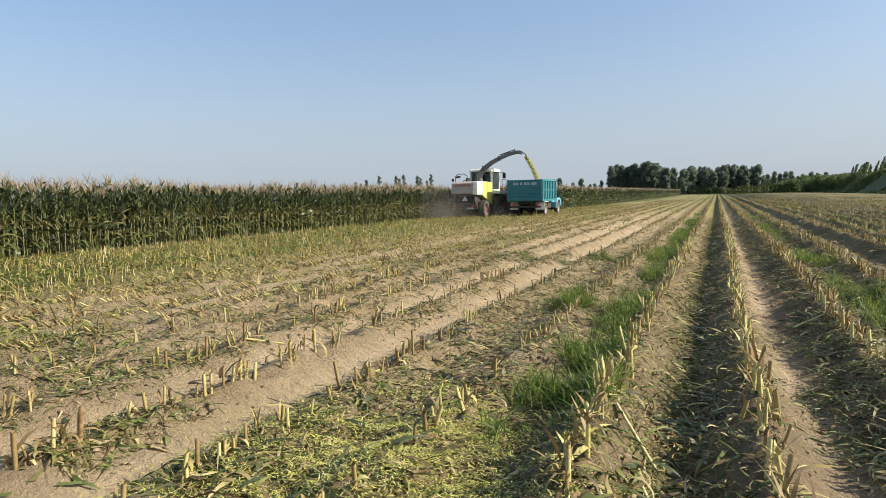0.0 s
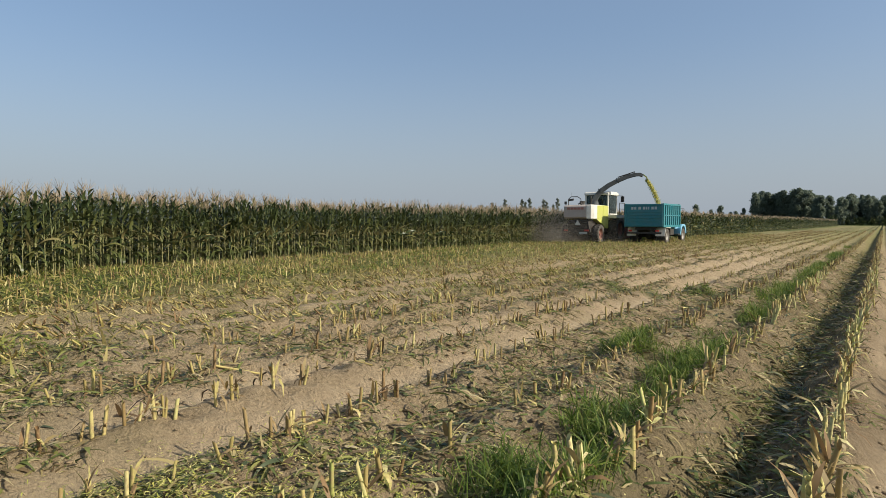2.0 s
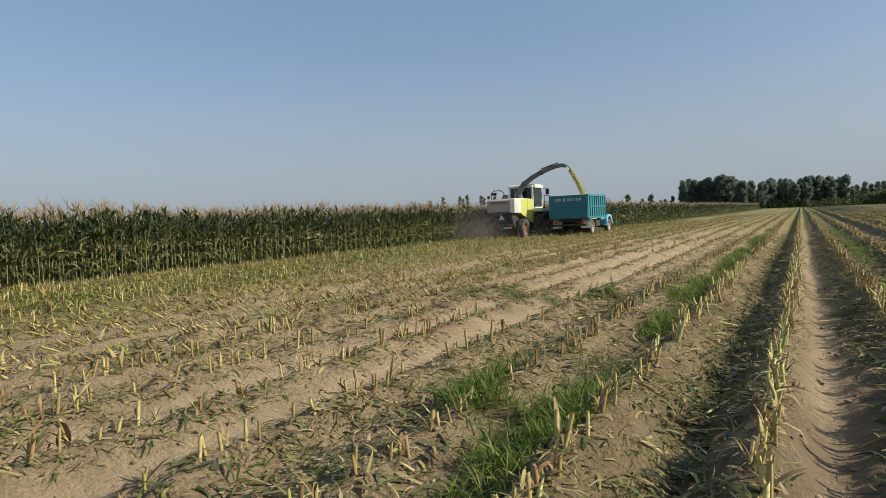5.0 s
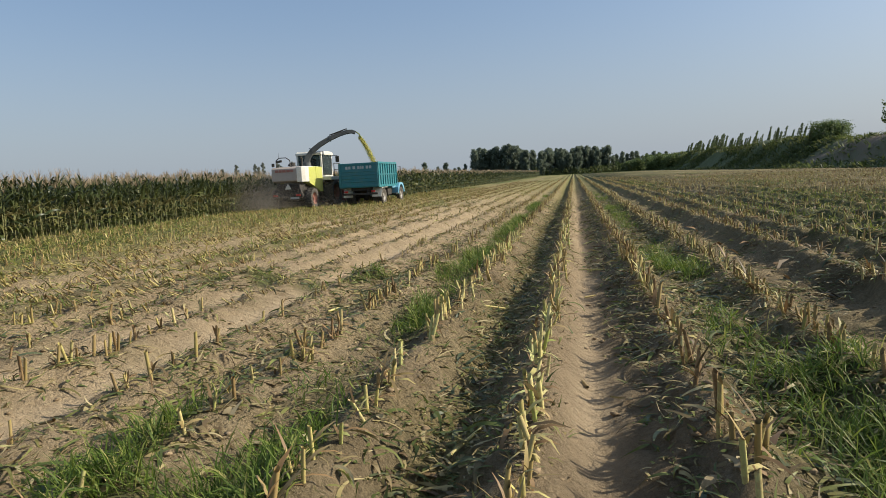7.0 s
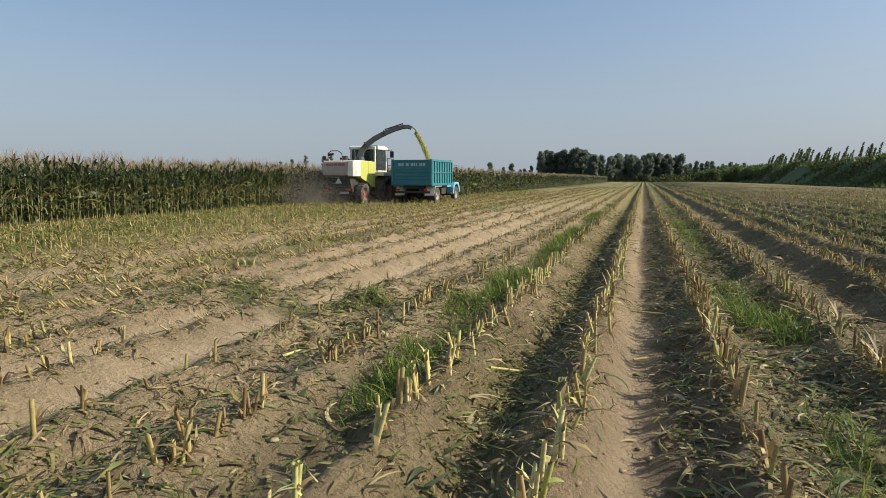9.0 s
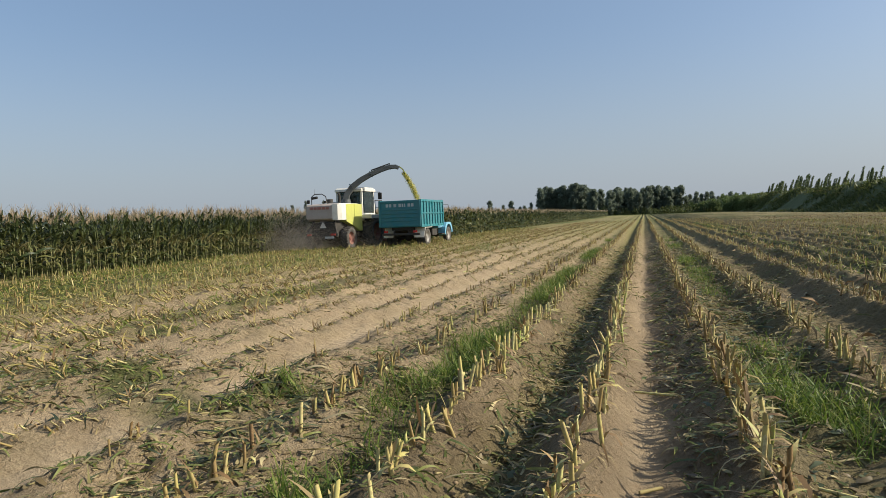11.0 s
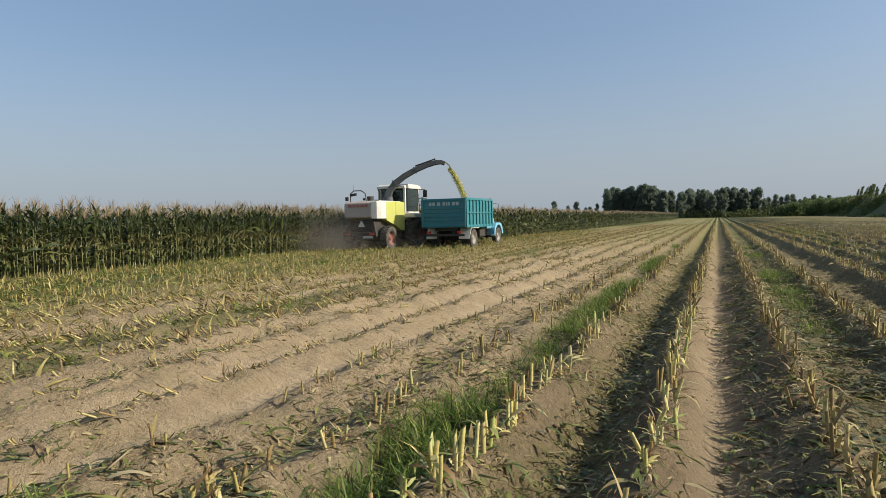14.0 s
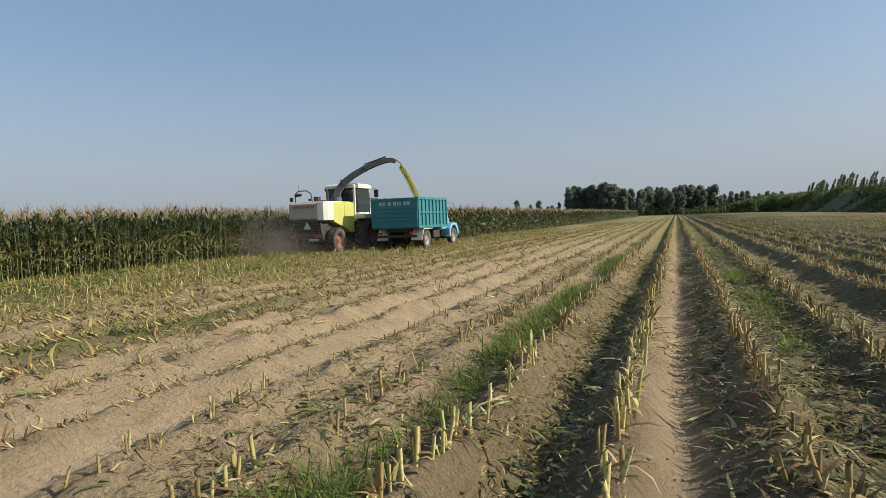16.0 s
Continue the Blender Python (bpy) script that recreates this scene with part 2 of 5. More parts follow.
def tubes(A, B, ra, rb, sides=5, cap=True, slant=0.0):
    """Tapered tubes from A to B as quads, with an optional slanted cut at the top."""
    A, B = np.asarray(A, float), np.asarray(B, float)
    n = len(A)
    ra, rb = np.broadcast_to(ra, (n,)), np.broadcast_to(rb, (n,))
    d = B - A
    L = np.linalg.norm(d, axis=1, keepdims=True)
    d = d / L
    ref = np.where(np.abs(d[:, 2:3]) > 0.9, np.array([[1.0, 0, 0]]), np.array([[0, 0, 1.0]]))
    s = np.cross(d, ref)
    s /= np.linalg.norm(s, axis=1, keepdims=True)
    t = np.cross(d, s)
    ang = np.arange(sides) * 2 * math.pi / sides
    ring = s[:, None] * np.cos(ang)[None, :, None] + t[:, None] * np.sin(ang)[None, :, None]
    lo = A[:, None] + ring * ra[:, None, None]
    hi = B[:, None] + ring * rb[:, None, None] + d[:, None] * (np.cos(ang)[None, :, None] * np.broadcast_to(slant, (n,))[:, None, None])
    V = np.concatenate([lo, hi, B[:, None]], 1)
    q = [[i, (i + 1) % sides, sides + (i + 1) % sides, sides + i] for i in range(sides)]
    if cap:
        q += [[sides + i, sides + (i + 1) % sides, 2 * sides, 2 * sides] for i in range(sides)]
    Fq = (np.arange(n) * (2 * sides + 1))[:, None, None] + np.array(q)[None]
    return V.reshape(-1, 3), Fq.reshape(-1, 4)


def field(x, y, seed, cell):
    """Smooth value noise between -1 and 1."""
    r = np.random.default_rng(seed).uniform(-1, 1, (256, 256))
    u, v = np.asarray(x, float) / cell, np.asarray(y, float) / cell
    i, j = np.floor(u).astype(int), np.floor(v).astype(int)
    fu, fv = u - i, v - j
    fu, fv = fu * fu * (3 - 2 * fu), fv * fv * (3 - 2 * fv)
    g = lambda a, b: r[a & 255, b & 255]
    return (g(i, j) * (1 - fu) + g(i + 1, j) * fu) * (1 - fv) + (g(i, j + 1) * (1 - fu) + g(i + 1, j + 1) * fu) * fv


# ---- the plan: rows run along y ----
ROWS_LEFT = [0.27 - 0.94 * k for k in range(0, 20)]
ROWS_RIGHT = [1.23, 2.25] + [3.62 + 0.98 * k for k in range(0, 30)]
ALL_ROWS = np.array(sorted(ROWS_LEFT + ROWS_RIGHT))
FURROWS = [3.02, 7.1, 11.0, 15.0, 20.0, 25.0]
TRACKS = [(-3.02, 0.21), (-3.96, 0.19), (-7.3, 0.26), (0.6, 0.19)]
CORN_X, FRONT_X, CUT_Y, FIELD_END = -18.3, -13.4, 46.4, 268.0


PATCHES = [(1.95, 9.0, 0.42, 1.6), (1.75, 15.0, 0.4, 1.6), (1.9, 5.6, 0.4, 1.4), (-1.05, 7.6, 0.36, 2.1), (-0.98, 5.0, 0.42, 1.7), (-1.1, 15.6, 0.36, 1.9), (-1.1, 23.0, 0.3, 4.4), (-1.1, 33.0, 0.28, 3.6),
           (-4.6, 14.4, 1.1, 0.5), (-2.7, 14.0, 0.7, 0.5), (-6.4, 17.0, 0.9, 1.2), (-1.7, 8.5, 0.35, 0.8), (5.2, 17.0, 0.8, 2.0), (9.5, 26.0, 1.5, 4.0)]


def corn_edge(y):
    """The uncut edge steps towards the track near the headland."""
    k = np.clip((np.asarray(y, float) - 7.5) / 4.0, 0, 1)
    return CORN_X + 2.1 * (1 - k * k * (3 - 2 * k))


def bell(x, c, w):
    return np.exp(-((x - c) / w) ** 2)


def wobble(y):
    return 0.05 * field(np.zeros_like(y), y, 3, 4.0)


def height(x, y):
    """Ridges under the rows, furrows and wheel tracks between them, with crumbled soil."""
    x, y = np.asarray(x, float), np.asarray(y, float)
    xx = x + wobble(y)
    d = np.min(np.abs(xx[..., None] - ALL_ROWS), axis=-1)
    right = np.clip((xx + 1.3) / 0.6, 0, 1)
    worn = 1 + 0.25 * field(x, y, 9, 0.9)
    z = (0.1 + 0.07 * right) * worn * np.exp(-(d / (0.24 - 0.03 * right)) ** 2) - 0.04 - 0.02 * right
    z = np.where((xx < -19) | (xx > 33), 0, z)
    for c in FURROWS:
        z = z - 0.075 * np.exp(-((xx - c) / 0.42) ** 4)
    z = z - 0.1 * bell(xx, -0.2, 0.2) + 0.05 * bell(xx, 1.74, 0.3)
    for c, w in TRACKS:
        z = z - (0.09 if c > 0 else 0.05) * bell(xx, c, w)
    near = np.exp(-(np.maximum(0, np.abs(x) - 12) / 10) ** 2) * np.exp(-(np.maximum(0, np.abs(y - 15) - 25) / 20) ** 2)
    loose = np.ones_like(xx)
    for c, w in TRACKS:
        loose = loose - 0.8 * bell(xx, c, w)
    crumb = np.abs(field(x, y, 17, 0.3))
    z = z + near * loose * (0.03 * field(x, y, 5, 0.45) + 0.026 * field(x, y, 6, 0.21) + 0.03 * field(x + 3, y, 16, 0.13) - 0.045 * np.clip(0.25 - crumb, 0, 1) / 0.25) + 0.03 * field(x, y, 8, 3.5)
    return z


def ring_axis(lo, hi, step, growth, far):
    a = list(np.arange(lo, hi, step))
    s, p = step, lo
    while p > -far:
        s *= growth if s < 0.55 else 1.22
        p -= s
        a.insert(0, p)
    s, p = step, hi
    while p < far:
        s *= growth if s < 0.55 else 1.22
        a.append(p)
        p += s
    return np.array(a + [p])


def build_ground():
    xs, ys = ring_axis(-6.0, 4.5, 0.055, 1.014, 4000), ring_axis(2.0, 27.0, 0.07, 1.02, 4000)
    X, Y = np.meshgrid(xs, ys)
    Z = height(X, Y)
    nx, ny = len(xs), len(ys)
    i = np.arange(nx * ny).reshape(ny, nx)
    Fq = np.stack([i[:-1, :-1], i[:-1, 1:], i[1:, 1:], i[1:, :-1]], -1).reshape(-1, 4)
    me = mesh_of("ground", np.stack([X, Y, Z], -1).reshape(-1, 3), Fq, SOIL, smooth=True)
    xx = X + wobble(Y)
    packed = np.zeros_like(X)
    for c, w in TRACKS:
        packed = np.maximum(packed, bell(xx, c, w) * ((0.75 if c < 0 else 0.6) + 0.35 * field(X, Y, 11, 1.2)) * np.clip((65 - Y) / 45, 0.1, 1))
    bare = np.clip(bell(xx, -4.0, 2.2) * np.clip((Y - 13) / 6, 0, 1) * np.clip((60 - Y) / 30, 0, 1), 0, 1)
    packed = np.clip(np.maximum(packed, 0.35 * bare), 0, 1)
    # shade of the ridges painted into the furrows, set towards their right walls
    shade_and_tone = np.zeros_like(X)
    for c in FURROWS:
        shade_and_tone = np.maximum(shade_and_tone, bell(xx, c + 0.1, 0.3))
    # right-hand rows: dark litter mat plus painted shade of the ridge slopes
    mulch_and_shade = np.clip((X - 1.05) / 0.2, 0, 1) * (X < 34)
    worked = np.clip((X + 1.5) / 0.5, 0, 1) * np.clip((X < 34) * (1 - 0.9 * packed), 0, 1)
    # the bell at -0.15 paints the shade in the central trough
    shade_and_tone = np.clip(np.maximum.reduce([shade_and_tone * 0.35, worked * 0.42, 0.3 * bell(xx, -0.15, 0.2), mulch_and_shade * (0.58 + 0.15 * np.clip((X - 4) / 6, 0, 1) + 0.3 * field(X, Y, 15, 2.0))]) * (0.85 + 0.5 * field(X, Y, 12, 0.8)), 0, 1)
    patch = 0.5 + 0.5 * field(X, Y, 13, 1.6)
    straw = np.clip(np.clip((-7.8 - X) / 2.0, 0, 1) * (0.35 + 0.6 * patch), 0, 1) + 0.6 * bell(xx, -0.2, 0.22) + 0.95 * np.exp(-((X + 3.0) / 6.0) ** 4) * np.clip((Y - 24) / 36, 0, 1) * (0.55 + 0.45 * patch) + 0.3 * (X > 2) * np.clip((Y - 20) / 40, 0, 1) + np.clip((X - 1.1) / 0.4, 0, 1) * (0.12 + 0.3 * patch) + 0.25 * np.clip(field(X, Y, 14, 0.7), 0, 1) * (X < 0)
    straw = np.where(X > 34, 0, straw)
    weedy = weeds(X, Y)
    weedy = np.maximum(weedy, 0.6 * np.exp(-((X + 2.0) / 11.0) ** 4) * np.clip((Y - 45) / 70, 0, 1) * (0.6 + 0.4 * patch))
    weedy = np.maximum(weedy, np.clip(np.maximum(X - 60, np.maximum(Y - 270, -X - 60)) / 10, 0, 1))
    for n, a in (("packed", packed), ("shade_and_tone", shade_and_tone), ("straw", np.clip(straw, 0, 1)), ("weedy", np.clip(weedy * 0.9, 0, 1))):
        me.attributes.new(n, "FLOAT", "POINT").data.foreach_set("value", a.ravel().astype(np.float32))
    tagged(new("ground", me), "pale dry loam field in furrowed rows with wheel tracks", "field", kind="structure")


def weeds(x, y):
    """Where green weeds grow: strips between the rows and loose patches."""
    n = field(x, y, 21, 1.5)
    strip = bell(x + 0.12 * field(x * 0, y, 28, 0.7), -1.08, 0.2) * np.clip(0.24 + 0.1 * np.clip((y - 13) / 3, 0, 1) + 1.0 * n, 0, 1)
    for px, py, ax, ay in PATCHES:
        strip = np.maximum(strip, np.exp(-((x - px) / ax) ** 4 - ((y - py) / ay) ** 4) * np.clip(0.62 + 1.2 * field(x, y, 27, 0.5), 0, 1))
    right = bell(x, 1.8, 0.36) * np.clip(0.2 + 0.7 * field(x, y, 22, 1.4), 0, 1)
    right2 = bell(x, 5.6, 0.9) * np.clip(field(x, y, 23, 4.0) + 0.2, 0, 1)
    far_r = np.clip((x - 3.4) / 2, 0, 1) * np.clip(0.15 + 0.8 * field(x, y * 0.3, 24, 3.0), 0, 0.8) * np.clip((28 - x) / 8, 0.15, 1)
    left = bell(x, -6.6, 0.7) * np.clip(1.4 * field(x, y * 0.5, 25, 2.0), 0, 1)
    left2 = np.clip((-10.0 - x) / 1.5, 0, 1) * np.clip(0.7 + 0.7 * field(x, y * 0.4, 26, 2.0), 0, 1)
    w = np.maximum.reduce([strip, right, right2, far_r, left, left2])
    return np.where((x < -21) | (x > 34), 0.3, np.clip(w, 0, 1))


build_ground()

# ---- standing maize ----


def corn_plant(r, lod=0):
    """One maize plant as verts, quads, material index (0 leaf, 1 stalk, 2 tassel)."""
    hgt = r.uniform(1.78, 2.02)
    lean = r.normal(0, 0.05, 2)
    top = np.array([lean[0], lean[1], hgt])
    if lod:
        st = tubes([[0, 0, 0]], [top], 0.014, 0.008, 3, False)
        n = 7 if lod == 1 else 5
    else:
        mid = top * 0.5 + np.array([*r.normal(0, 0.02, 2), 0])
        st = tubes([[0, 0, -0.03], mid], [mid, top], [0.0145, 0.012], [0.012, 0.006], 5, False)
        n = 14
    u = np.linspace(0.1, 0.96, n) ** 0.92
    P = top[None] * u[:, None]
    low_half = np.clip((0.6 - u) / 0.4, 0, 1)
    az = r.uniform(0, 6.28) + np.arange(n) * math.pi + r.normal(0, 0.45, n)
    L = (0.34 + 0.42 * np.sin(u ** 0.8 * 3.0)) * r.uniform(0.8, 1.15, n) * (1 - 0.38 * np.clip((u - 0.66) / 0.3, 0, 1))
    lf = blades(P, az, r.uniform(1.02, 1.35, n) + 0.15 * u, L, r.uniform(0.065, 0.1, n) * (1.6 if lod else 1), r.uniform(0.3, 1.9, n) * (1.2 - 0.5 * u) + 1.1 * low_half, 3 if lod else 5, r.normal(0, 0.8, n))
    nt_ = 7 if lod else 12
    ta = blades(np.repeat(top[None], nt_, 0), r.uniform(0, 6.28, nt_), r.uniform(1.05, 1.56, nt_), r.uniform(0.2, 0.4, nt_), 0.018 if lod else 0.011, r.uniform(-0.1, 0.7, nt_), 2, 0.8, 0.6)
    if not lod:     # an ear or two in pale husks
        q = top[None] * r.uniform(0.38, 0.52, (2, 1))
        out = np.stack([np.cos(az[:2]), np.sin(az[:2]), np.full(2, 3.0)], 1)
        st = join(st, tubes(q, q + 0.06 * out, 0.024, 0.012, 5, True))
    V, Fq = join(lf, st, ta)
    mi = np.concatenate([np.zeros(len(lf[1])), np.ones(len(st[1])), np.full(len(ta[1]), 2)]).astype(int)
    return V, Fq, mi


def scatter(kinds, x, y, z, rz, sc, pick):
    """Many copies of a few arrays, joined."""
    Vs, Fs, Ms, off = [], [], [], 0
    for k, (V, Fq, mi) in enumerate(kinds):
        s = np.where(pick == k)[0]
        if not len(s):
            continue
        c, sn = np.cos(rz[s])[:, None], np.sin(rz[s])[:, None]
        vx, vy = V[None, :, 0] * c - V[None, :, 1] * sn, V[None, :, 0] * sn + V[None, :, 1] * c
        W = np.stack([vx * sc[s][:, None] + x[s][:, None], vy * sc[s][:, None] + y[s][:, None], V[None, :, 2] * sc[s][:, None] + z[s][:, None]], -1)
        Fs.append(((np.arange(len(s)) * len(V))[:, None, None] + Fq[None]).reshape(-1, Fq.shape[1]) + off)
        Vs.append(W.reshape(-1, 3))
        Ms.append(np.tile(mi, len(s)))
        off += len(s) * len(V)
    return np.concatenate(Vs), np.concatenate(Fs), np.concatenate(Ms)


CORN_MATS = [CORN_LEAF, CORN_STALK, TASSEL]


def build_corn():
    r = np.random.default_rng(41)
    root = tagged(new("maize_field"), "standing green maize with dry tan tassels, uncut edge", "maize", kind="stuff")
    fine = [corn_plant(r) for _ in range(9)]
    low = [corn_plant(r, 1) for _ in range(8)]
    bare = [corn_plant(r, 2) for _ in range(6)]
    shared = [mesh_of("maize_plant", V, Fq, CORN_MATS, mi) for V, Fq, mi in fine]
    # the nearest edge row, plant by plant
    y = 4.0
    for i in range(280):
        y += r.uniform(0.1, 0.2)
        x = float(corn_edge(y)) + r.normal(0, 0.05)
        ob = new("maize_plant", shared[r.integers(9)])
        ob.parent = root
        ob.matrix_basis = Matrix.Translation((x, y, float(height(x, y)))) @ Matrix.Rotation(r.uniform(0, 6.28), 4, "Z") @ Matrix.Scale(r.uniform(0.92, 1.08), 4)
    first_end = y

    def rows_of(xs, y0, y1, step):
        X, Y = [], []
        for x in xs:
            yy = np.arange(y0, y1, step)
            yy = yy + r.uniform(-0.4, 0.4, len(yy)) * step
            Y.append(yy), X.append(x + r.normal(0, 0.06, len(yy)) + (corn_edge(yy) - CORN_X))
        return np.concatenate(X), np.concatenate(Y)

    def stand(name, kinds, sets, lo=0.9, hi=1.08):
        X, Y = (np.concatenate(a) for a in zip(*sets))
        n = len(X)
        s = r.uniform(lo, hi, n) * (1 + 0.05 * field(X, Y, 31, 5.0))
        V, Fq, mi = scatter(kinds, X, Y, np.zeros(n), r.uniform(0, 6.28, n), s, r.integers(0, len(kinds), n))
        ob = new(name, mesh_of(name, V, Fq, CORN_MATS, mi))
        ob.parent = root
        tagged(ob, kind="stuff")
    stand("edge_plants", fine, [rows_of([CORN_X], -12, 4.0, 0.2), rows_of([CORN_X], first_end, 60, 0.19), rows_of([CORN_X - 0.8], 0, 56, 0.13)])
    stand("inner_plants", low, [rows_of([CORN_X - 1.7 - 0.85 * k for k in range(4)], -6, 62, 0.2), rows_of([FRONT_X, FRONT_X - 0.85, FRONT_X - 1.7], CUT_Y, 130, 0.22),
                                rows_of([FRONT_X - 2.55 - 0.8 * k for k in range(4)], CUT_Y, CUT_Y + 12, 0.22)])
    stand("far_plants", bare, [rows_of([FRONT_X, FRONT_X - 0.85, FRONT_X - 1.7], 130, FIELD_END, 0.3), rows_of([FRONT_X - 2.55 - 0.9 * k for k in range(5)], CUT_Y + 12, FIELD_END, 0.45), rows_of([CORN_X - 5.2 - 1.0 * k for k in range(26)], -12, FIELD_END, 3.0)])


build_corn()

# ---- stubble, fallen leaves, weeds ----


def stub_piece(r, kind, trodden=False):
    """A cut maize stalk with its slanted top and a torn sheath or two."""
    k = 1 if kind else r.choice([1, 1, 1, 2])
    h = r.uniform(0.1, 0.2, k)
    ln = r.normal(0, 0.022, (k, 2)) * (1 if r.uniform() < 0.88 else 3)
    if trodden:
        ln, h = ln + h[:, None] * np.array([r.uniform(-0.5, 0.2), r.uniform(-1.4, -0.3)]), h * r.uniform(0.45, 0.8)
    A = np.concatenate([r.normal(0, 0.018, (k, 2)), np.full((k, 1), -0.03)], 1)
    B = np.concatenate([A[:, :2] + ln, h[:, None]], 1)
    st = tubes(A, B, 0.0128, 0.0115, 4 if kind else 6, True, r.uniform(0.004, 0.022, k))
    n = r.integers(2, 8) if not kind else 3
    sh = blades(np.stack([r.normal(0, 0.008, n), r.normal(0, 0.008, n), r.uniform(0.01, 0.08, n)], 1), r.uniform(0, 6.28, n), r.uniform(0.5, 1.5, n), r.uniform(0.07, 0.24, n), r.uniform(0.01, 0.03, n), r.uniform(0.2, 2.6, n), 2 if kind else 3, 0.5)
    V, Fq = join(st, sh)
    brown = np.repeat(r.uniform(0, 1, n) < 0.55, len(sh[1]) // n)
    return V, Fq, np.concatenate([np.zeros(len(st[1])), brown]).astype(int)


def build_stubble():
    r = np.random.default_rng(52)
    root = tagged(new("maize_stubble"), "short cut yellow maize stalks left in rows", "stubble", kind="stuff")
    kinds = [stub_piece(r, 0) for _ in range(26)]
    shared = [mesh_of("cut_stalk", V, Fq, [STUB_ONE, RUST], mi) for V, Fq, mi in kinds]
    X, Y, S = [], [], []
    for x in ALL_ROWS:
        if x < -17.4:
            continue
        y1 = 110 if -9 < x < 9 else 75
        y = np.arange(-9.0, y1, 0.1)
        fine_row = -1.0 < x < 2.5
        keep = field(np.full_like(y, x * 7), y, 61, 0.55) > r.uniform(-1.4 if fine_row else -0.95, 0.45 if fine_row else 0.75, len(y))
        trod = (-4.6 < x < -2.0) & (y > 12)
        keep &= ~((x > 5) & (r.uniform(0, 1, len(y)) < 0.45))
        keep &= ~(trod & (r.uniform(0, 1, len(y)) < 0.1))
        y = y[keep]
        S.append(np.where((-4.6 < x < -2.0) & (y > 12), 0.68, 1.1 if fine_row else 1.0) * r.uniform(0.7, 1.15, len(y)))
        Y.append(y + r.normal(0, 0.03, len(y)))
        X.append(x + r.normal(0, 0.035, len(y)) - wobble(y))
    X, Y, S = np.concatenate(X), np.concatenate(Y), np.concatenate(S)
    near = np.where((X > -0.95) & (X < 1.45) & (Y > 3) & (Y < 21))[0][:300]
    Z = height(X, Y)
    for i in near:
        ob = new("cut_stalk", shared[r.integers(26)])
        ob.parent = root
        ob.matrix_basis = Matrix.Translation((X[i], Y[i], Z[i])) @ Matrix.Rotation(r.uniform(0, 6.28), 4, "Z") @ Matrix.Rotation(r.normal(0, 0.12), 4, "X") @ Matrix.Scale(S[i], 4)
    rest = np.setdiff1d(np.arange(len(X)), near)
    n = len(rest)
    plain = [stub_piece(r, 1) for _ in range(20)]
    bent = [stub_piece(r, 0, True) for _ in range(16)]
    trod = (X[rest] < -2.8) & (X[rest] > -10) & ((Y[rest] > 12) | (X[rest] < -6))
    close = (np.abs(X[rest] + 0.5) < 5) & (Y[rest] < 30) & ~trod
    for name, ks, sel, turn in (("stubble_rows", kinds, rest[close], 3.14), ("trodden_stubble_rows", bent, rest[trod], 0.5), ("far_stubble_rows", plain, rest[~close & ~trod], 3.14)):
        n = len(sel)
        V, Fq, mi = scatter(ks, X[sel], Y[sel], Z[sel], r.uniform(-turn, turn, n), S[sel], r.integers(0, len(ks), n))
        ob = new(name, mesh_of(name, V, Fq, [STUB, RUST], mi))
        ob.parent = root
        tagged(ob, kind="stuff")


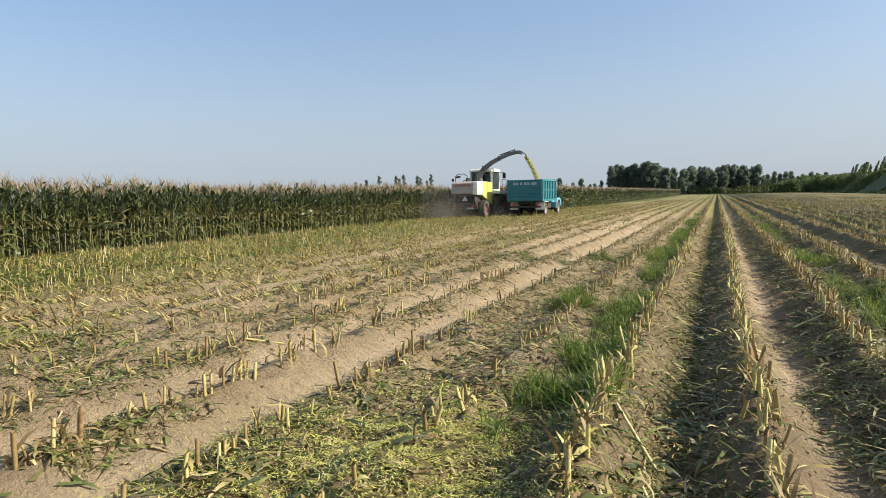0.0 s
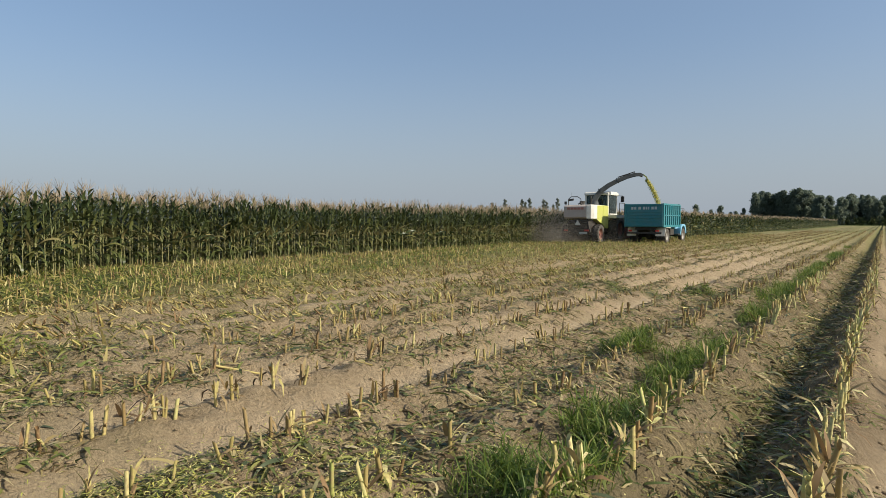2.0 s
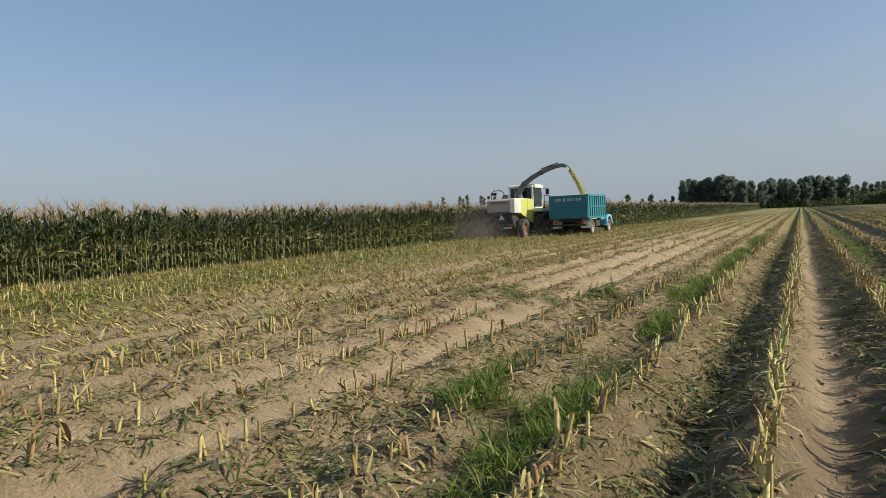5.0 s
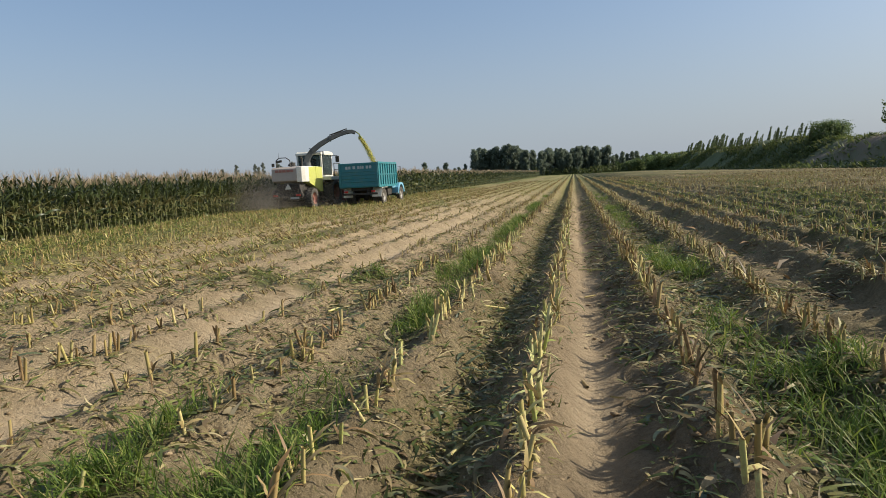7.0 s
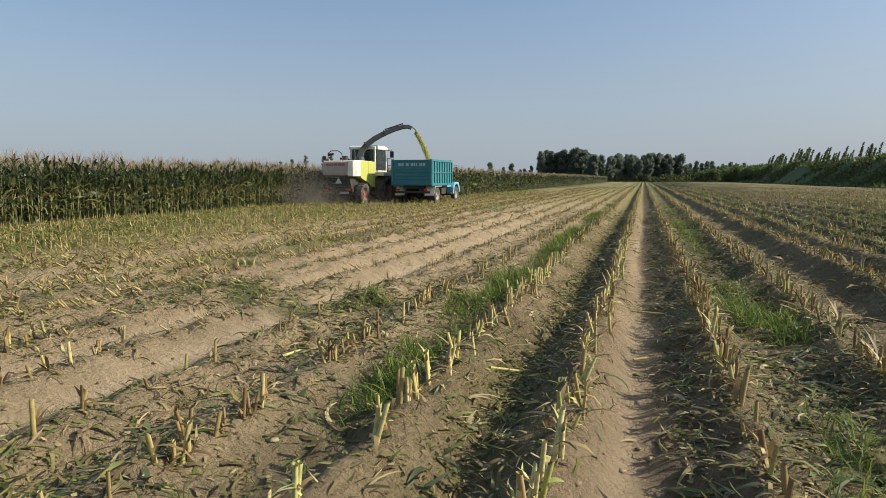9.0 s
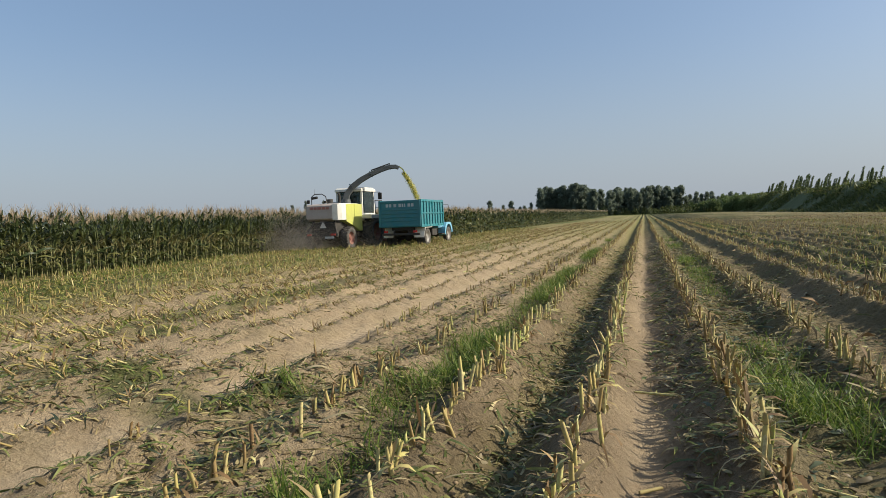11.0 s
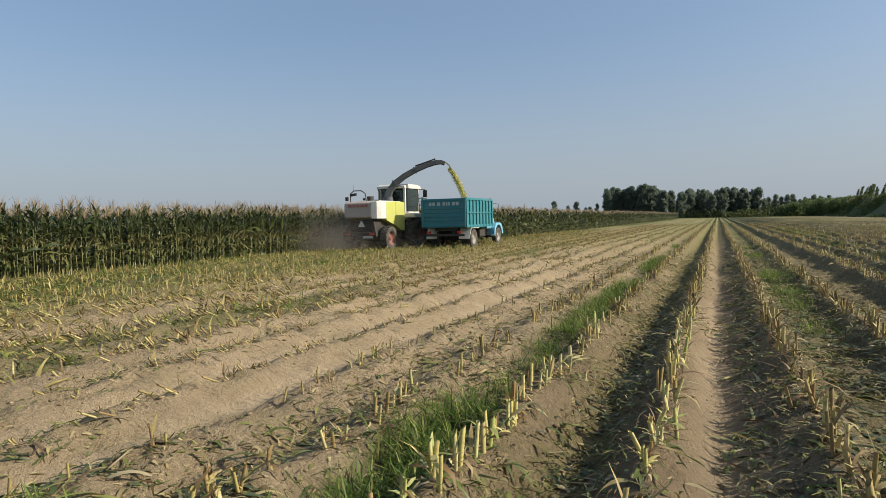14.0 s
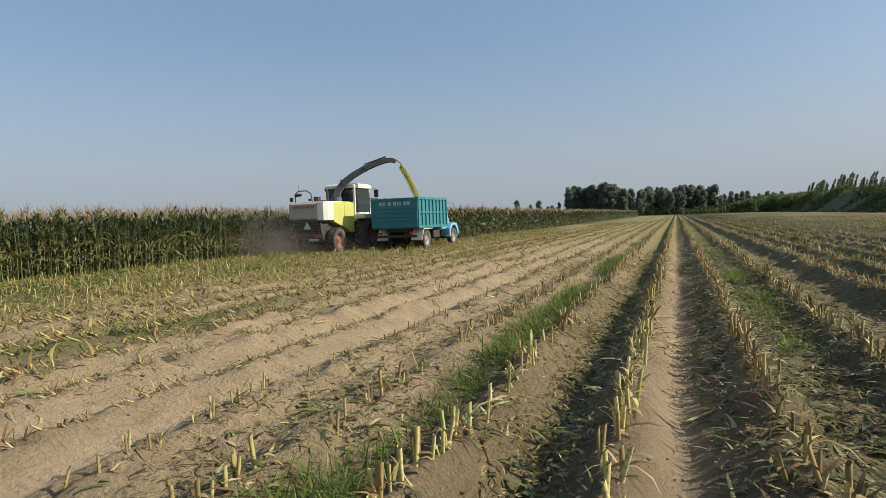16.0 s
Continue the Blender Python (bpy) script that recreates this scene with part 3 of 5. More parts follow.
def build_litter():
    r = np.random.default_rng(63)

    def lay(name, label, m, n, box, dens, length, width, up, bend, cat, seg=3, lift=0.012, ribbon=False):
        x, y = r.uniform(box[0], box[1], n), box[2] + (box[3] - box[2]) * r.uniform(0, 1, n) ** box[4]
        k = r.uniform(0, 1, n) < dens(x, y)
        x, y = x[k], y[k]
        c = len(x)
        P = np.stack([x, y, height(x, y) + lift], 1)
        V, Fq = blades(P, r.uniform(0, 6.28, c), r.uniform(*up, c), r.uniform(*length, c), r.uniform(*width, c), r.uniform(*bend, c), seg, r.normal(0, 1.3 if ribbon else 0.9, c), curl=r.normal(0, 1.0, c), ribbon=ribbon)
        tagged(new(name, mesh_of(name, V, Fq, m)), label, cat, kind="stuff")

    def leaf_density(x, y):
        d = 0.36 + 0.5 * field(x, y, 71, 0.9) + 0.8 * bell(x, -0.2, 0.25) + 0.6 * bell(x, 1.0, 0.2) + 0.5 * bell(x, 1.8, 0.5) - 0.2 * (x > 2.6) + 0.3 * bell(x, -2.0, 0.6)
        for c, w in TRACKS:
            d = d - (1.1 if c < -1 else 0.5) * bell(x, c, w * 1.1)
        return d - 0.3 * bell(x, -3.6, 1.7) * (y > 15.5) + 0.8 * np.exp(-((x + 3.6) / 2.0) ** 4 - ((y - 14.4) / 1.0) ** 4)
    near = (-8, 6, 2.2, 38, 1.6)
    lay("fallen_leaves", "dry and wilted maize leaves lying on the soil", LITTER, 120000, near, leaf_density, (0.06, 0.25), (0.011, 0.038), (-0.1, 0.5), (0.2, 1.6), "leaves", 5, ribbon=True)
    def wilt_density(x, y):
        d = 0.7 * bell(x, -0.2, 0.22) + 0.35 * bell(x, 0.95, 0.18) + 0.75 * bell(x, 1.75, 0.42) + 0.26 * bell(x, -1.9, 0.5) * (y < 15) + 0.1 * (x < -1.4) * (y < 15) + 0.3 * (x > 2.3) * (np.abs(x - 3.02) > 0.4)
        d = d * (0.75 + 0.6 * field(x, y, 74, 0.6)) + 0.5 * np.exp(-((x + 3.8) / 2.2) ** 4 - ((y - 14.3) / 0.9) ** 4)
        return d - 0.4 * bell(x, 0.6, 0.2) - 0.5 * bell(x, -3.02, 0.3)
    lay("wilted_leaves", "broad wilted grey-green maize leaves lying in the furrows", WILT, 74000, (-7, 8, 2.2, 40, 1.5), wilt_density, (0.09, 0.26), (0.018, 0.05), (0.0, 0.5), (0.2, 1.5), "leaves", 6, 0.015, True)
    lay("leaf_scraps", "small torn scraps of leaf and stalk on the soil", LITTER, 200000, (-8, 6, 2.2, 34, 2.0), lambda x, y: leaf_density(x, y) + 0.1, (0.03, 0.13), (0.008, 0.025), (-0.1, 0.9), (0.0, 1.2), "leaves", 2, ribbon=True)
    lay("husk_litter", "yellowed stalk and husk litter over the stubble", STRAW, 95000, (-17.8, -1.5, 3, 65, 1.2), lambda x, y: (x < -5 + 2.6 * np.clip((y - 22) / 10, 0, 1)) * 0.85 * np.clip((-5 - x) / 4, 0.2, 1) * np.clip(0.75 + 0.5 * field(x, y, 72, 1.3), 0, 1), (0.1, 0.36), (0.015, 0.05), (0.1, 1.3), (0.3, 1.8), "leaves", 3, ribbon=True)
    lay("far_litter", "brown and yellow litter on the far stubble", RUST, 46000, (3, 34, 8, 110, 1.3), lambda x, y: np.clip(0.12 + 0.03 * x, 0, 1), (0.12, 0.4), (0.03, 0.08), (0.1, 1.0), (0.4, 1.8), "leaves", 2)
    lay("chopped_maize", "yellow-green chopped maize spilt on the soil", CHOP, 60000, (-3.2, 0.2, 1.8, 5.0, 1.0), lambda x, y: np.clip(1.5 * bell(x, -1.75, 0.75) * bell(y, 2.9, 0.95) * (0.8 + 0.5 * field(x, y, 73, 0.4)) + 0.03, 0, 1), (0.014, 0.045), (0.008, 0.022), (-0.1, 0.7), (0, 0.6), "chopped maize", 1, 0.03)
    lay("weed_grass", "bright green grass weeds between the stubble rows", GRASS, 460000, (-2.4, 2.6, 2.2, 45, 1.6), lambda x, y: np.clip(1.15 * weeds(x, y) - 0.2, 0, 1) ** 1.2 * np.clip(0.8 + 1.2 * field(x, y, 29, 0.24), 0, 1), (0.06, 0.25), (0.004, 0.012), (0.9, 1.55), (0.2, 1.4), "grass")
    lay("field_weeds", "yellow-green weeds and regrowth across the stubble", REGROWTH, 220000, (-18, 26, 4, 80, 1.2), lambda x, y: np.clip(weeds(x, y) - 0.1, 0, 1) * (np.abs(x - 0.3) > 2.7), (0.08, 0.26), (0.01, 0.03), (0.6, 1.5), (0.3, 1.6), "weeds", 2)
    lay("headland_litter", "leaf and stalk litter over the headland", LITTER, 26000, (-17, 20, -12, 2.2, 1.0), lambda x, y: 0.6 + 0 * x, (0.1, 0.35), (0.02, 0.05), (-0.1, 0.6), (0.2, 1.2), "leaves", 2, ribbon=True)
    # clods
    n = 11000
    x, y = r.uniform(-8, 6, n), 2.2 + 30 * r.uniform(0, 1, n) ** 1.7
    k = r.uniform(0, 1, n) < 0.8 - sum(0.5 * bell(x, c, w) for c, w in TRACKS)
    x, y = x[k], y[k]
    n = len(x)
    octa = np.array([[1, 0, 0], [0, 1, 0], [-1, 0, 0], [0, -1, 0], [0, 0, 0.7], [0, 0, -0.7], [0.6, 0.6, 0.35], [-0.6, 0.6, 0.35], [-0.6, -0.6, 0.35], [0.6, -0.6, 0.35]], float)
    of = np.array([[0, 6, 4], [6, 1, 4], [1, 7, 4], [7, 2, 4], [2, 8, 4], [8, 3, 4], [3, 9, 4], [9, 0, 4], [0, 5, 1], [1, 5, 2], [2, 5, 3], [3, 5, 0], [0, 1, 6], [1, 2, 7], [2, 3, 8], [3, 0, 9]])
    V = octa[None] * r.uniform(0.55, 1.35, (n, 10, 3)) * np.array([1, 1, 0.6]) * (0.007 + 0.03 * r.uniform(0, 1, (n, 1, 1)) ** 4)
    V = V + np.stack([x, y, height(x, y) + 0.006], 1)[:, None]
    Fq = (np.arange(n) * 10)[:, None, None] + of[None]
    tagged(new("soil_clods", mesh_of("soil_clods", V.reshape(-1, 3), Fq.reshape(-1, 3), CLOD)), "loose dry soil clods on the furrows", "soil", kind="stuff")


def build_loose_stalks():
    r = np.random.default_rng(66)
    for i in range(46):
        y = 2.8 + 24 * r.uniform() ** 1.3
        x = r.choice([-5.0, -4.0, -2.3, -1.9, -0.3, 0.9, 1.8, 2.5]) + r.normal(0, 0.35)
        L, a = r.uniform(0.12, 0.4), r.uniform(0, 3.14)
        z = float(height(x, y)) + 0.018
        d = np.array([math.cos(a), math.sin(a), 0]) * L
        P = np.array([x, y, z])
        zb = float(height(x + d[0], y + d[1])) + 0.018
        A = np.array([P, P + np.array([d[0] * 0.5, d[1] * 0.5, (zb - z) * 0.5])])
        B = np.array([A[1], [x + d[0], y + d[1], zb]])
        V, Fq = tubes(A - P, B - P, np.array([0.012, 0.011]), np.array([0.011, 0.0095]), 6, True, 0.008)
        ob = new("loose_stalk", mesh_of("loose_stalk", V, Fq, STUB_ONE, smooth=True))
        ob.location = P
        tagged(ob, "broken pale maize stalk lying on the soil", "stalk", "loose stalks on the field")


build_stubble()
build_litter()
build_loose_stalks()

# ---- trees and the bank ----


def tree(name, label, r, hgt, crown_w, trunk_h, leaf, n, size, shape, lean=0.0, cat="tree"):
    root = tagged(new(name), label, cat)
    top = np.array([lean * hgt, 0, hgt])
    A, B, ra, rb = [[0, 0, -0.2]], [top * 0.5], [hgt * 0.017], [hgt * 0.011]
    A.append(top * 0.5), B.append(top * 0.96), ra.append(hgt * 0.011), rb.append(hgt * 0.002)
    tips = []
    for i in range(16):
        u = trunk_h + (0.92 - trunk_h) * i / 16
        a = i * 2.4 + r.uniform(-0.4, 0.4)
        w = crown_w * shape(u) * r.uniform(0.6, 1.0)
        p = top * u
        q = p + np.array([math.cos(a) * w, math.sin(a) * w, w * r.uniform(0.5, 1.6) if crown_w < hgt * 0.25 else w * r.uniform(0.1, 0.6)])
        A.append(p), B.append(q), ra.append(hgt * 0.006 * (1.2 - u)), rb.append(hgt * 0.0015)
        tips.append((p, q))
    V, Fq = tubes(A, B, np.array(ra), np.array(rb), 6, True)
    tr = new("trunk", mesh_of("trunk", V, Fq, BARK))
    tr.parent = root
    # leaf clumps gathered round the limbs, with gaps between
    k = r.integers(0, len(tips), n)
    P0, P1 = np.array([t[0] for t in tips])[k], np.array([t[1] for t in tips])[k]
    u = r.uniform(0.25, 1.1, n)[:, None]
    P = P0 + (P1 - P0) * u + np.clip(r.normal(0, 1, (n, 3)), -1.7, 1.7) * crown_w * np.array([0.2, 0.2, 0.24 if crown_w < hgt * 0.25 else 0.16])
    nrm = r.normal(0, 1, (n, 3))
    t1 = np.cross(nrm, r.normal(0, 1, (n, 3)))
    t1 /= np.linalg.norm(t1, axis=1, keepdims=True)
    t2 = np.cross(nrm / np.linalg.norm(nrm, axis=1, keepdims=True), t1)
    s = r.uniform(0.5, 1.0, (n, 1)) * size
    Vl = np.stack([P - t1 * s, P + t2 * s * 0.6, P + t1 * s, P - t2 * s * 0.6], 1).reshape(-1, 3)
    Vl[:, 2] = np.maximum(Vl[:, 2], 0.1)
    cr = new("crown", mesh_of("crown", Vl, np.arange(4 * n).reshape(-1, 4), leaf))
    cr.parent = root
    return root


def poplar_shape(u):
    return max(0.25, math.sin(min(1, u * 1.05 + 0.05) * math.pi) ** 0.6)


def build_trees():
    r = np.random.default_rng(77)
    kinds = [tree("poplar_tree", "tall dark green poplar at the field's end, leaves paled for haze", r, 17 * k, 2.7, 0.03, POPLAR_IN_HAZE, 3600, 0.5, poplar_shape) for k in (1.0, 0.92, 1.06)]
    slim = [tree("poplar_tree", "slim poplar beyond the maize, haze tinted into its leaves", r, 15 * k, 1.3, 0.04, HAZE_TINT_POPLAR, 1500, 0.4, poplar_shape) for k in (1.0, 0.85)]
    sap = [tree("poplar_sapling", "young poplar leaning in the wind on the bank", r, 5.2 * k, 0.62, 0.04, SAPLING, 620, 0.19, lambda u: 1.15 - 0.95 * u, 0.24) for k in (1.0, 0.8, 1.15)]
    places = []
    for i in range(36):     # the first clump
        places.append((kinds[i % 3], -53.5 + 33 * i / 35 + r.normal(0, 0.8), 352 + r.normal(0, 6), r.uniform(0.8, 1.1) * (1.0 if i < 29 else 0.8)))
    for i in range(46):     # the clump at the end of the rows
        places.append((kinds[i % 3], -14.5 + 31 * i / 45 + r.normal(0, 0.8), 334 + r.normal(0, 7), r.uniform(0.66, 0.84)))
    for i in range(24):     # lower trees that close the row towards the bank
        places.append((kinds[i % 3], 15.5 + 1.3 * i + r.normal(0, 0.6), 340 + r.normal(0, 6), r.uniform(0.4, 0.62)))
    for i in range(4):
        places.append((kinds[i % 3], -20.5 + 2.0 * i, 345 + r.normal(0, 4), r.uniform(0.45, 0.6)))
    for i in range(21):     # low trees left of the first clump, seen over the maize
        places.append((kinds[i % 3], -119 + 3.0 * i + r.normal(0, 0.9), 350 + r.normal(0, 5), r.uniform(0.3, 0.5) if i not in (12, 16) else 0.66))
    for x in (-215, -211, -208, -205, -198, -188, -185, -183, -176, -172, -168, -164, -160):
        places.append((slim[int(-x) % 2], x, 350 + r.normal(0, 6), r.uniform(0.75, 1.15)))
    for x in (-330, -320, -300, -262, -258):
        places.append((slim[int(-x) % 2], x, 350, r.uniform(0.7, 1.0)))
    used = set()
    for k, x, y, s in places:
        m = Matrix.Translation((x, y, 0)) @ Matrix.Rotation(r.uniform(0, 6.28), 4, "Z") @ Matrix.Scale(s, 4)
        if k.name in used:
            c = copy_thing(k, m)
            c.matrix_basis = m
        else:
            k.matrix_basis = m
            used.add(k.name)
        tagged(k, group="poplars at the field's end")
    for i in range(84):
        y = 126 + i * 1.75 + r.normal(0, 1.0)
        x = 45 + r.normal(0, 1.0)
        k = sap[i % 3]
        m = Matrix.Translation((x, y, bank(x, y) - 0.1)) @ Matrix.Rotation(r.normal(0, 0.3), 4, "Z") @ Matrix.Scale(r.uniform(0.34, 0.72) * (0.9 + 0.004 * (y - 126)), 4)
        if k.name in used:
            copy_thing(k, m).matrix_basis = m
        else:
            k.matrix_basis = m
            used.add(k.name)
    wil = tree("willow_tree", "broad rounded green willow on the bank", r, 5.0, 3.4, 0.08, WILLOW, 15000, 0.18, lambda u: 0.62 + 0.38 * math.sin(u * 3.1))
    wil.matrix_basis = Matrix.Translation((46.6, 133, 3.3)) @ Matrix.Diagonal((1.0, 1.0, 0.82, 1))
    bush = tree("round_tree", "rounded green tree far along the bank", r, 5.0, 3.4, 0.08, WILLOW, 3600, 0.36, lambda u: 0.62 + 0.38 * math.sin(u * 3.1))
    for i, (x, y, s) in enumerate(((38, 268, 1.0), (37, 283, 1.15), (35, 296, 0.95), (36, 306, 1.2), (31, 318, 1.0), (27, 322, 0.9), (23, 326, 0.85))):
        m = Matrix.Translation((x, y, max(0, float(bank(x, y)) - 0.6))) @ Matrix.Rotation(x, 4, "Z") @ Matrix.Scale(s, 4)
        if i:
            copy_thing(bush, m).matrix_basis = m
        else:
            bush.matrix_basis = m
    thin = tree("ash_tree", "thin young tree with sparse leaves on the bank", r, 5.2, 0.9, 0.35, WILLOW, 380, 0.22, lambda u: 0.9)
    thin.matrix_basis = Matrix.Translation((45.5, 109.5, 3.8))
    m = Matrix.Translation((46.0, 106.5, 3.8)) @ Matrix.Scale(1.15, 4)
    copy_thing(thin, m).matrix_basis = m


def bank(x, y):
    """Height of the overgrown earth bank beside the field."""
    f = np.clip((np.asarray(x, float) - 35.5 - 1.2 * field(x, y, 81, 9)) / 9.0, 0, 1)
    f = f * f * (3 - 2 * f)
    g = np.clip((72 - np.asarray(x, float)) / 20, 0, 1)
    return f * g * (4.4 + 1.5 * np.clip((np.asarray(y, float) - 128) / 25, 0, 1) + 0.8 * field(x, y, 82, 11) + 0.4 * field(x, y, 83, 3)) * np.clip((400 - np.asarray(y, float)) / 60, 0, 1) * np.clip((np.asarray(y, float) - 20) / 15, 0, 1)


def build_bank():
    m, nt, b = mat("bank_growth")
    n1, n2 = noisy(nt, 0.25, 5), noisy(nt, 4, 6, 0.7)
    g = mixc(nt, n2, (0.05, 0.07, 0.025), (0.12, 0.14, 0.05))
    e = mixc(nt, n2, (0.11, 0.085, 0.055), (0.2, 0.15, 0.1))
    bare = nt.nodes.new("ShaderNodeAttribute")
    bare.attribute_name = "bare"
    c = mixc(nt, ramp(nt, n1, [(0.68, (0, 0, 0)), (0.76, (1, 1, 1))]), g, e)
    nt.links.new(mixc(nt, bare.outputs["Fac"], c, e), b.inputs["Base Color"])
    b.inputs["Roughness"].default_value = 0.95
    bump(nt, b, n2, 0.8, 0.2)
    xs, ys = np.linspace(33, 73, 60), np.linspace(20, 400, 380)
    X, Y = np.meshgrid(xs, ys)
    Z = bank(X, Y) - 0.1 + 0.12 * field(X, Y, 84, 1.1)
    i = np.arange(X.size).reshape(X.shape)
    Fq = np.stack([i[:-1, :-1], i[:-1, 1:], i[1:, 1:], i[1:, :-1]], -1).reshape(-1, 4)
    me = mesh_of("earth_bank", np.stack([X, Y, Z], -1).reshape(-1, 3), Fq, m, smooth=True)
    scar = np.clip(np.clip((126 - Y) / 8, 0, 1) * (0.7 + 0.8 * field(X, Y, 89, 3.0)) * (X > 38), 0, 1)
    me.attributes.new("bare", "FLOAT", "POINT").data.foreach_set("value", scar.ravel().astype(np.float32))
    tagged(new("earth_bank", me), "overgrown earth bank along the field with bare patches", "bank", kind="structure")
    r = np.random.default_rng(85)
    n = 65000
    x, y = r.uniform(35, 48, n), r.uniform(60, 390, n)
    k = field(x, y, 86, 5) + 0.45 > r.uniform(0, 1, n) * (1 + ((y < 124) & (x > 37.5)) * 4.0)
    x, y = x[k], y[k]
    c = len(x)
    V, Fq = blades(np.stack([x, y, bank(x, y) - 0.1], 1), r.uniform(0, 6.28, c), r.uniform(0.6, 1.5, c), r.uniform(0.4, 1.3, c), r.uniform(0.12, 0.4, c), r.uniform(0.2, 1.6, c), 2, 0.8)
    tagged(new("bank_shrubs", mesh_of("bank_shrubs", V, Fq, SHRUB)), "dense green shrubs and tall grass covering the bank", "shrubs", kind="stuff")


def build_hedge():
    r = np.random.default_rng(87)
    n = 26000
    x, y = r.uniform(-70, 75, n), 325 + r.normal(0, 5, n)
    z = r.uniform(0, 1, n) ** 1.2 * (3.2 + 1.6 * field(x, y, 88, 6.0)) * np.where(x < -20, 0.7, 1.0)
    V, Fq = blades(np.stack([x, y, z], 1), r.uniform(0, 6.28, n), r.uniform(0.2, 1.5, n), r.uniform(0.5, 1.2, n), r.uniform(0.4, 0.9, n), r.uniform(0, 1.6, n), 1, 0.8)
    tagged(new("far_hedge", mesh_of("far_hedge", V, Fq, SHRUB)), "low green hedge under the poplars at the field's end", "hedge", kind="stuff")


build_bank()
build_hedge()
build_trees()

# ---- machines ----
TEAL = paint("teal_truck_paint", (0.011, 0.18, 0.215), 0.42, 0, 0.22)
PALE_BLUE = paint("pale_blue_cab_paint", (0.16, 0.42, 0.58), 0.4, 0, 0.25)
BRIGHT_BLUE = paint("bright_blue_cab_paint", (0.01, 0.24, 0.62), 0.35, 0, 0.12)
WHITE = paint("dusty_white_paint", (0.72, 0.7, 0.62), 0.45, 0, 0.4)
LIME = paint("lime_green_paint", (0.5, 0.52, 0.11), 0.42, 0, 0.3)
TAN = paint("dust_caked_panel", (0.48, 0.4, 0.34), 0.8, 0, 0.5)
DARK = paint("dark_frame_steel", (0.035, 0.033, 0.03), 0.6, 0.2, 0.45, (0.16, 0.13, 0.1))
SPOUT = paint("grey_spout_steel", (0.07, 0.08, 0.085), 0.55, 0.2, 0.12)
RUBBER = paint("tyre_rubber", (0.03, 0.03, 0.03), 0.85, 0, 0.75, (0.24, 0.2, 0.15), 4.0)
RIM = paint("rim_steel", (0.3, 0.29, 0.27), 0.55, 0.3, 0.6)
RED_RIM = paint("red_rim_paint", (0.2, 0.05, 0.035), 0.6, 0, 0.7)
BAR_WHITE = paint("white_lettering", (0.45, 0.5, 0.5), 0.6, 0, 0.2)
BAR_RED = paint("faded_red_lettering", (0.42, 0.16, 0.12), 0.7, 0, 0.4)
LAMP_RED = paint("red_lamp_glass", (0.5, 0.03, 0.02), 0.2, 0, 0.2)
LAMP_CLEAR = paint("clear_lamp_glass", (0.8, 0.8, 0.76), 0.15, 0.3, 0.15)
DUST = leafy("airborne_dust", [(0.0, (0.38, 0.33, 0.27)), (1.0, (0.52, 0.46, 0.38))], 0.4, 0.9)


def glass_material():
    m, nt, b = mat("cab_glass")
    b.inputs["Base Color"].default_value = (0.2, 0.25, 0.25, 1)
    b.inputs["Transmission Weight"].default_value = 0.85
    b.inputs["IOR"].default_value = 1.1
    n = noisy(nt, 3, 5)
    r = nt.nodes.new("ShaderNodeMapRange")
    r.inputs[3].default_value, r.inputs[4].default_value = 0.02, 0.3
    nt.links.new(n, r.inputs[0])
    nt.links.new(r.outputs[0], b.inputs["Roughness"])
    return m


GLASS = glass_material()


def box(bm, x0, x1, y0, y1, z0, z1, bev=0.0):
    r = bmesh.ops.create_cube(bm, size=1.0)
    for v in r["verts"]:
        v.co = Vector(((x0 + x1) / 2 + v.co.x * (x1 - x0), (y0 + y1) / 2 + v.co.y * (y1 - y0), (z0 + z1) / 2 + v.co.z * (z1 - z0)))
    if bev:
        es = list({e for v in r["verts"] for e in v.link_edges})
        bmesh.ops.bevel(bm, geom=es, offset=bev, segments=2, affect="EDGES", profile=0.6)
    return bm


def prism(bm, prof, x0, x1, bev=0.0, axis="x"):
    """A profile of (y, z) pairs drawn out along x, or of (x, z) pairs along y."""
    def at(a, b, c):
        return Vector((c, a, b)) if axis == "x" else Vector((a, c, b))
    lo = [bm.verts.new(at(a, b, x0)) for a, b in prof]
    hi = [bm.verts.new(at(a, b, x1)) for a, b in prof]
    fs = [bm.faces.new(lo), bm.faces.new(hi[::-1])]
    n = len(prof)
    for i in range(n):
        fs.append(bm.faces.new((lo[i], hi[i], hi[(i + 1) % n], lo[(i + 1) % n])))
    bmesh.ops.recalc_face_normals(bm, faces=fs)
    if bev:
        bmesh.ops.bevel(bm, geom=list({e for f in fs for e in f.edges}), offset=bev, segments=2, affect="EDGES", profile=0.6)
    return bm


def rod(bm, a, b, r, r2=None, seg=10):
    a, b = Vector(a), Vector(b)
    d = b - a
    m = Matrix.Translation((a + b) / 2) @ d.to_track_quat("Z", "Y").to_matrix().to_4x4()
    bmesh.ops.create_cone(bm, cap_ends=True, segments=seg, radius1=r, radius2=r if r2 is None else r2, depth=d.length, matrix=m)
    return bm


def pipe(bm, pts, r, seg=8):
    for a, b in zip(pts, pts[1:]):
        rod(bm, a, b, r, None, seg)
    return bm


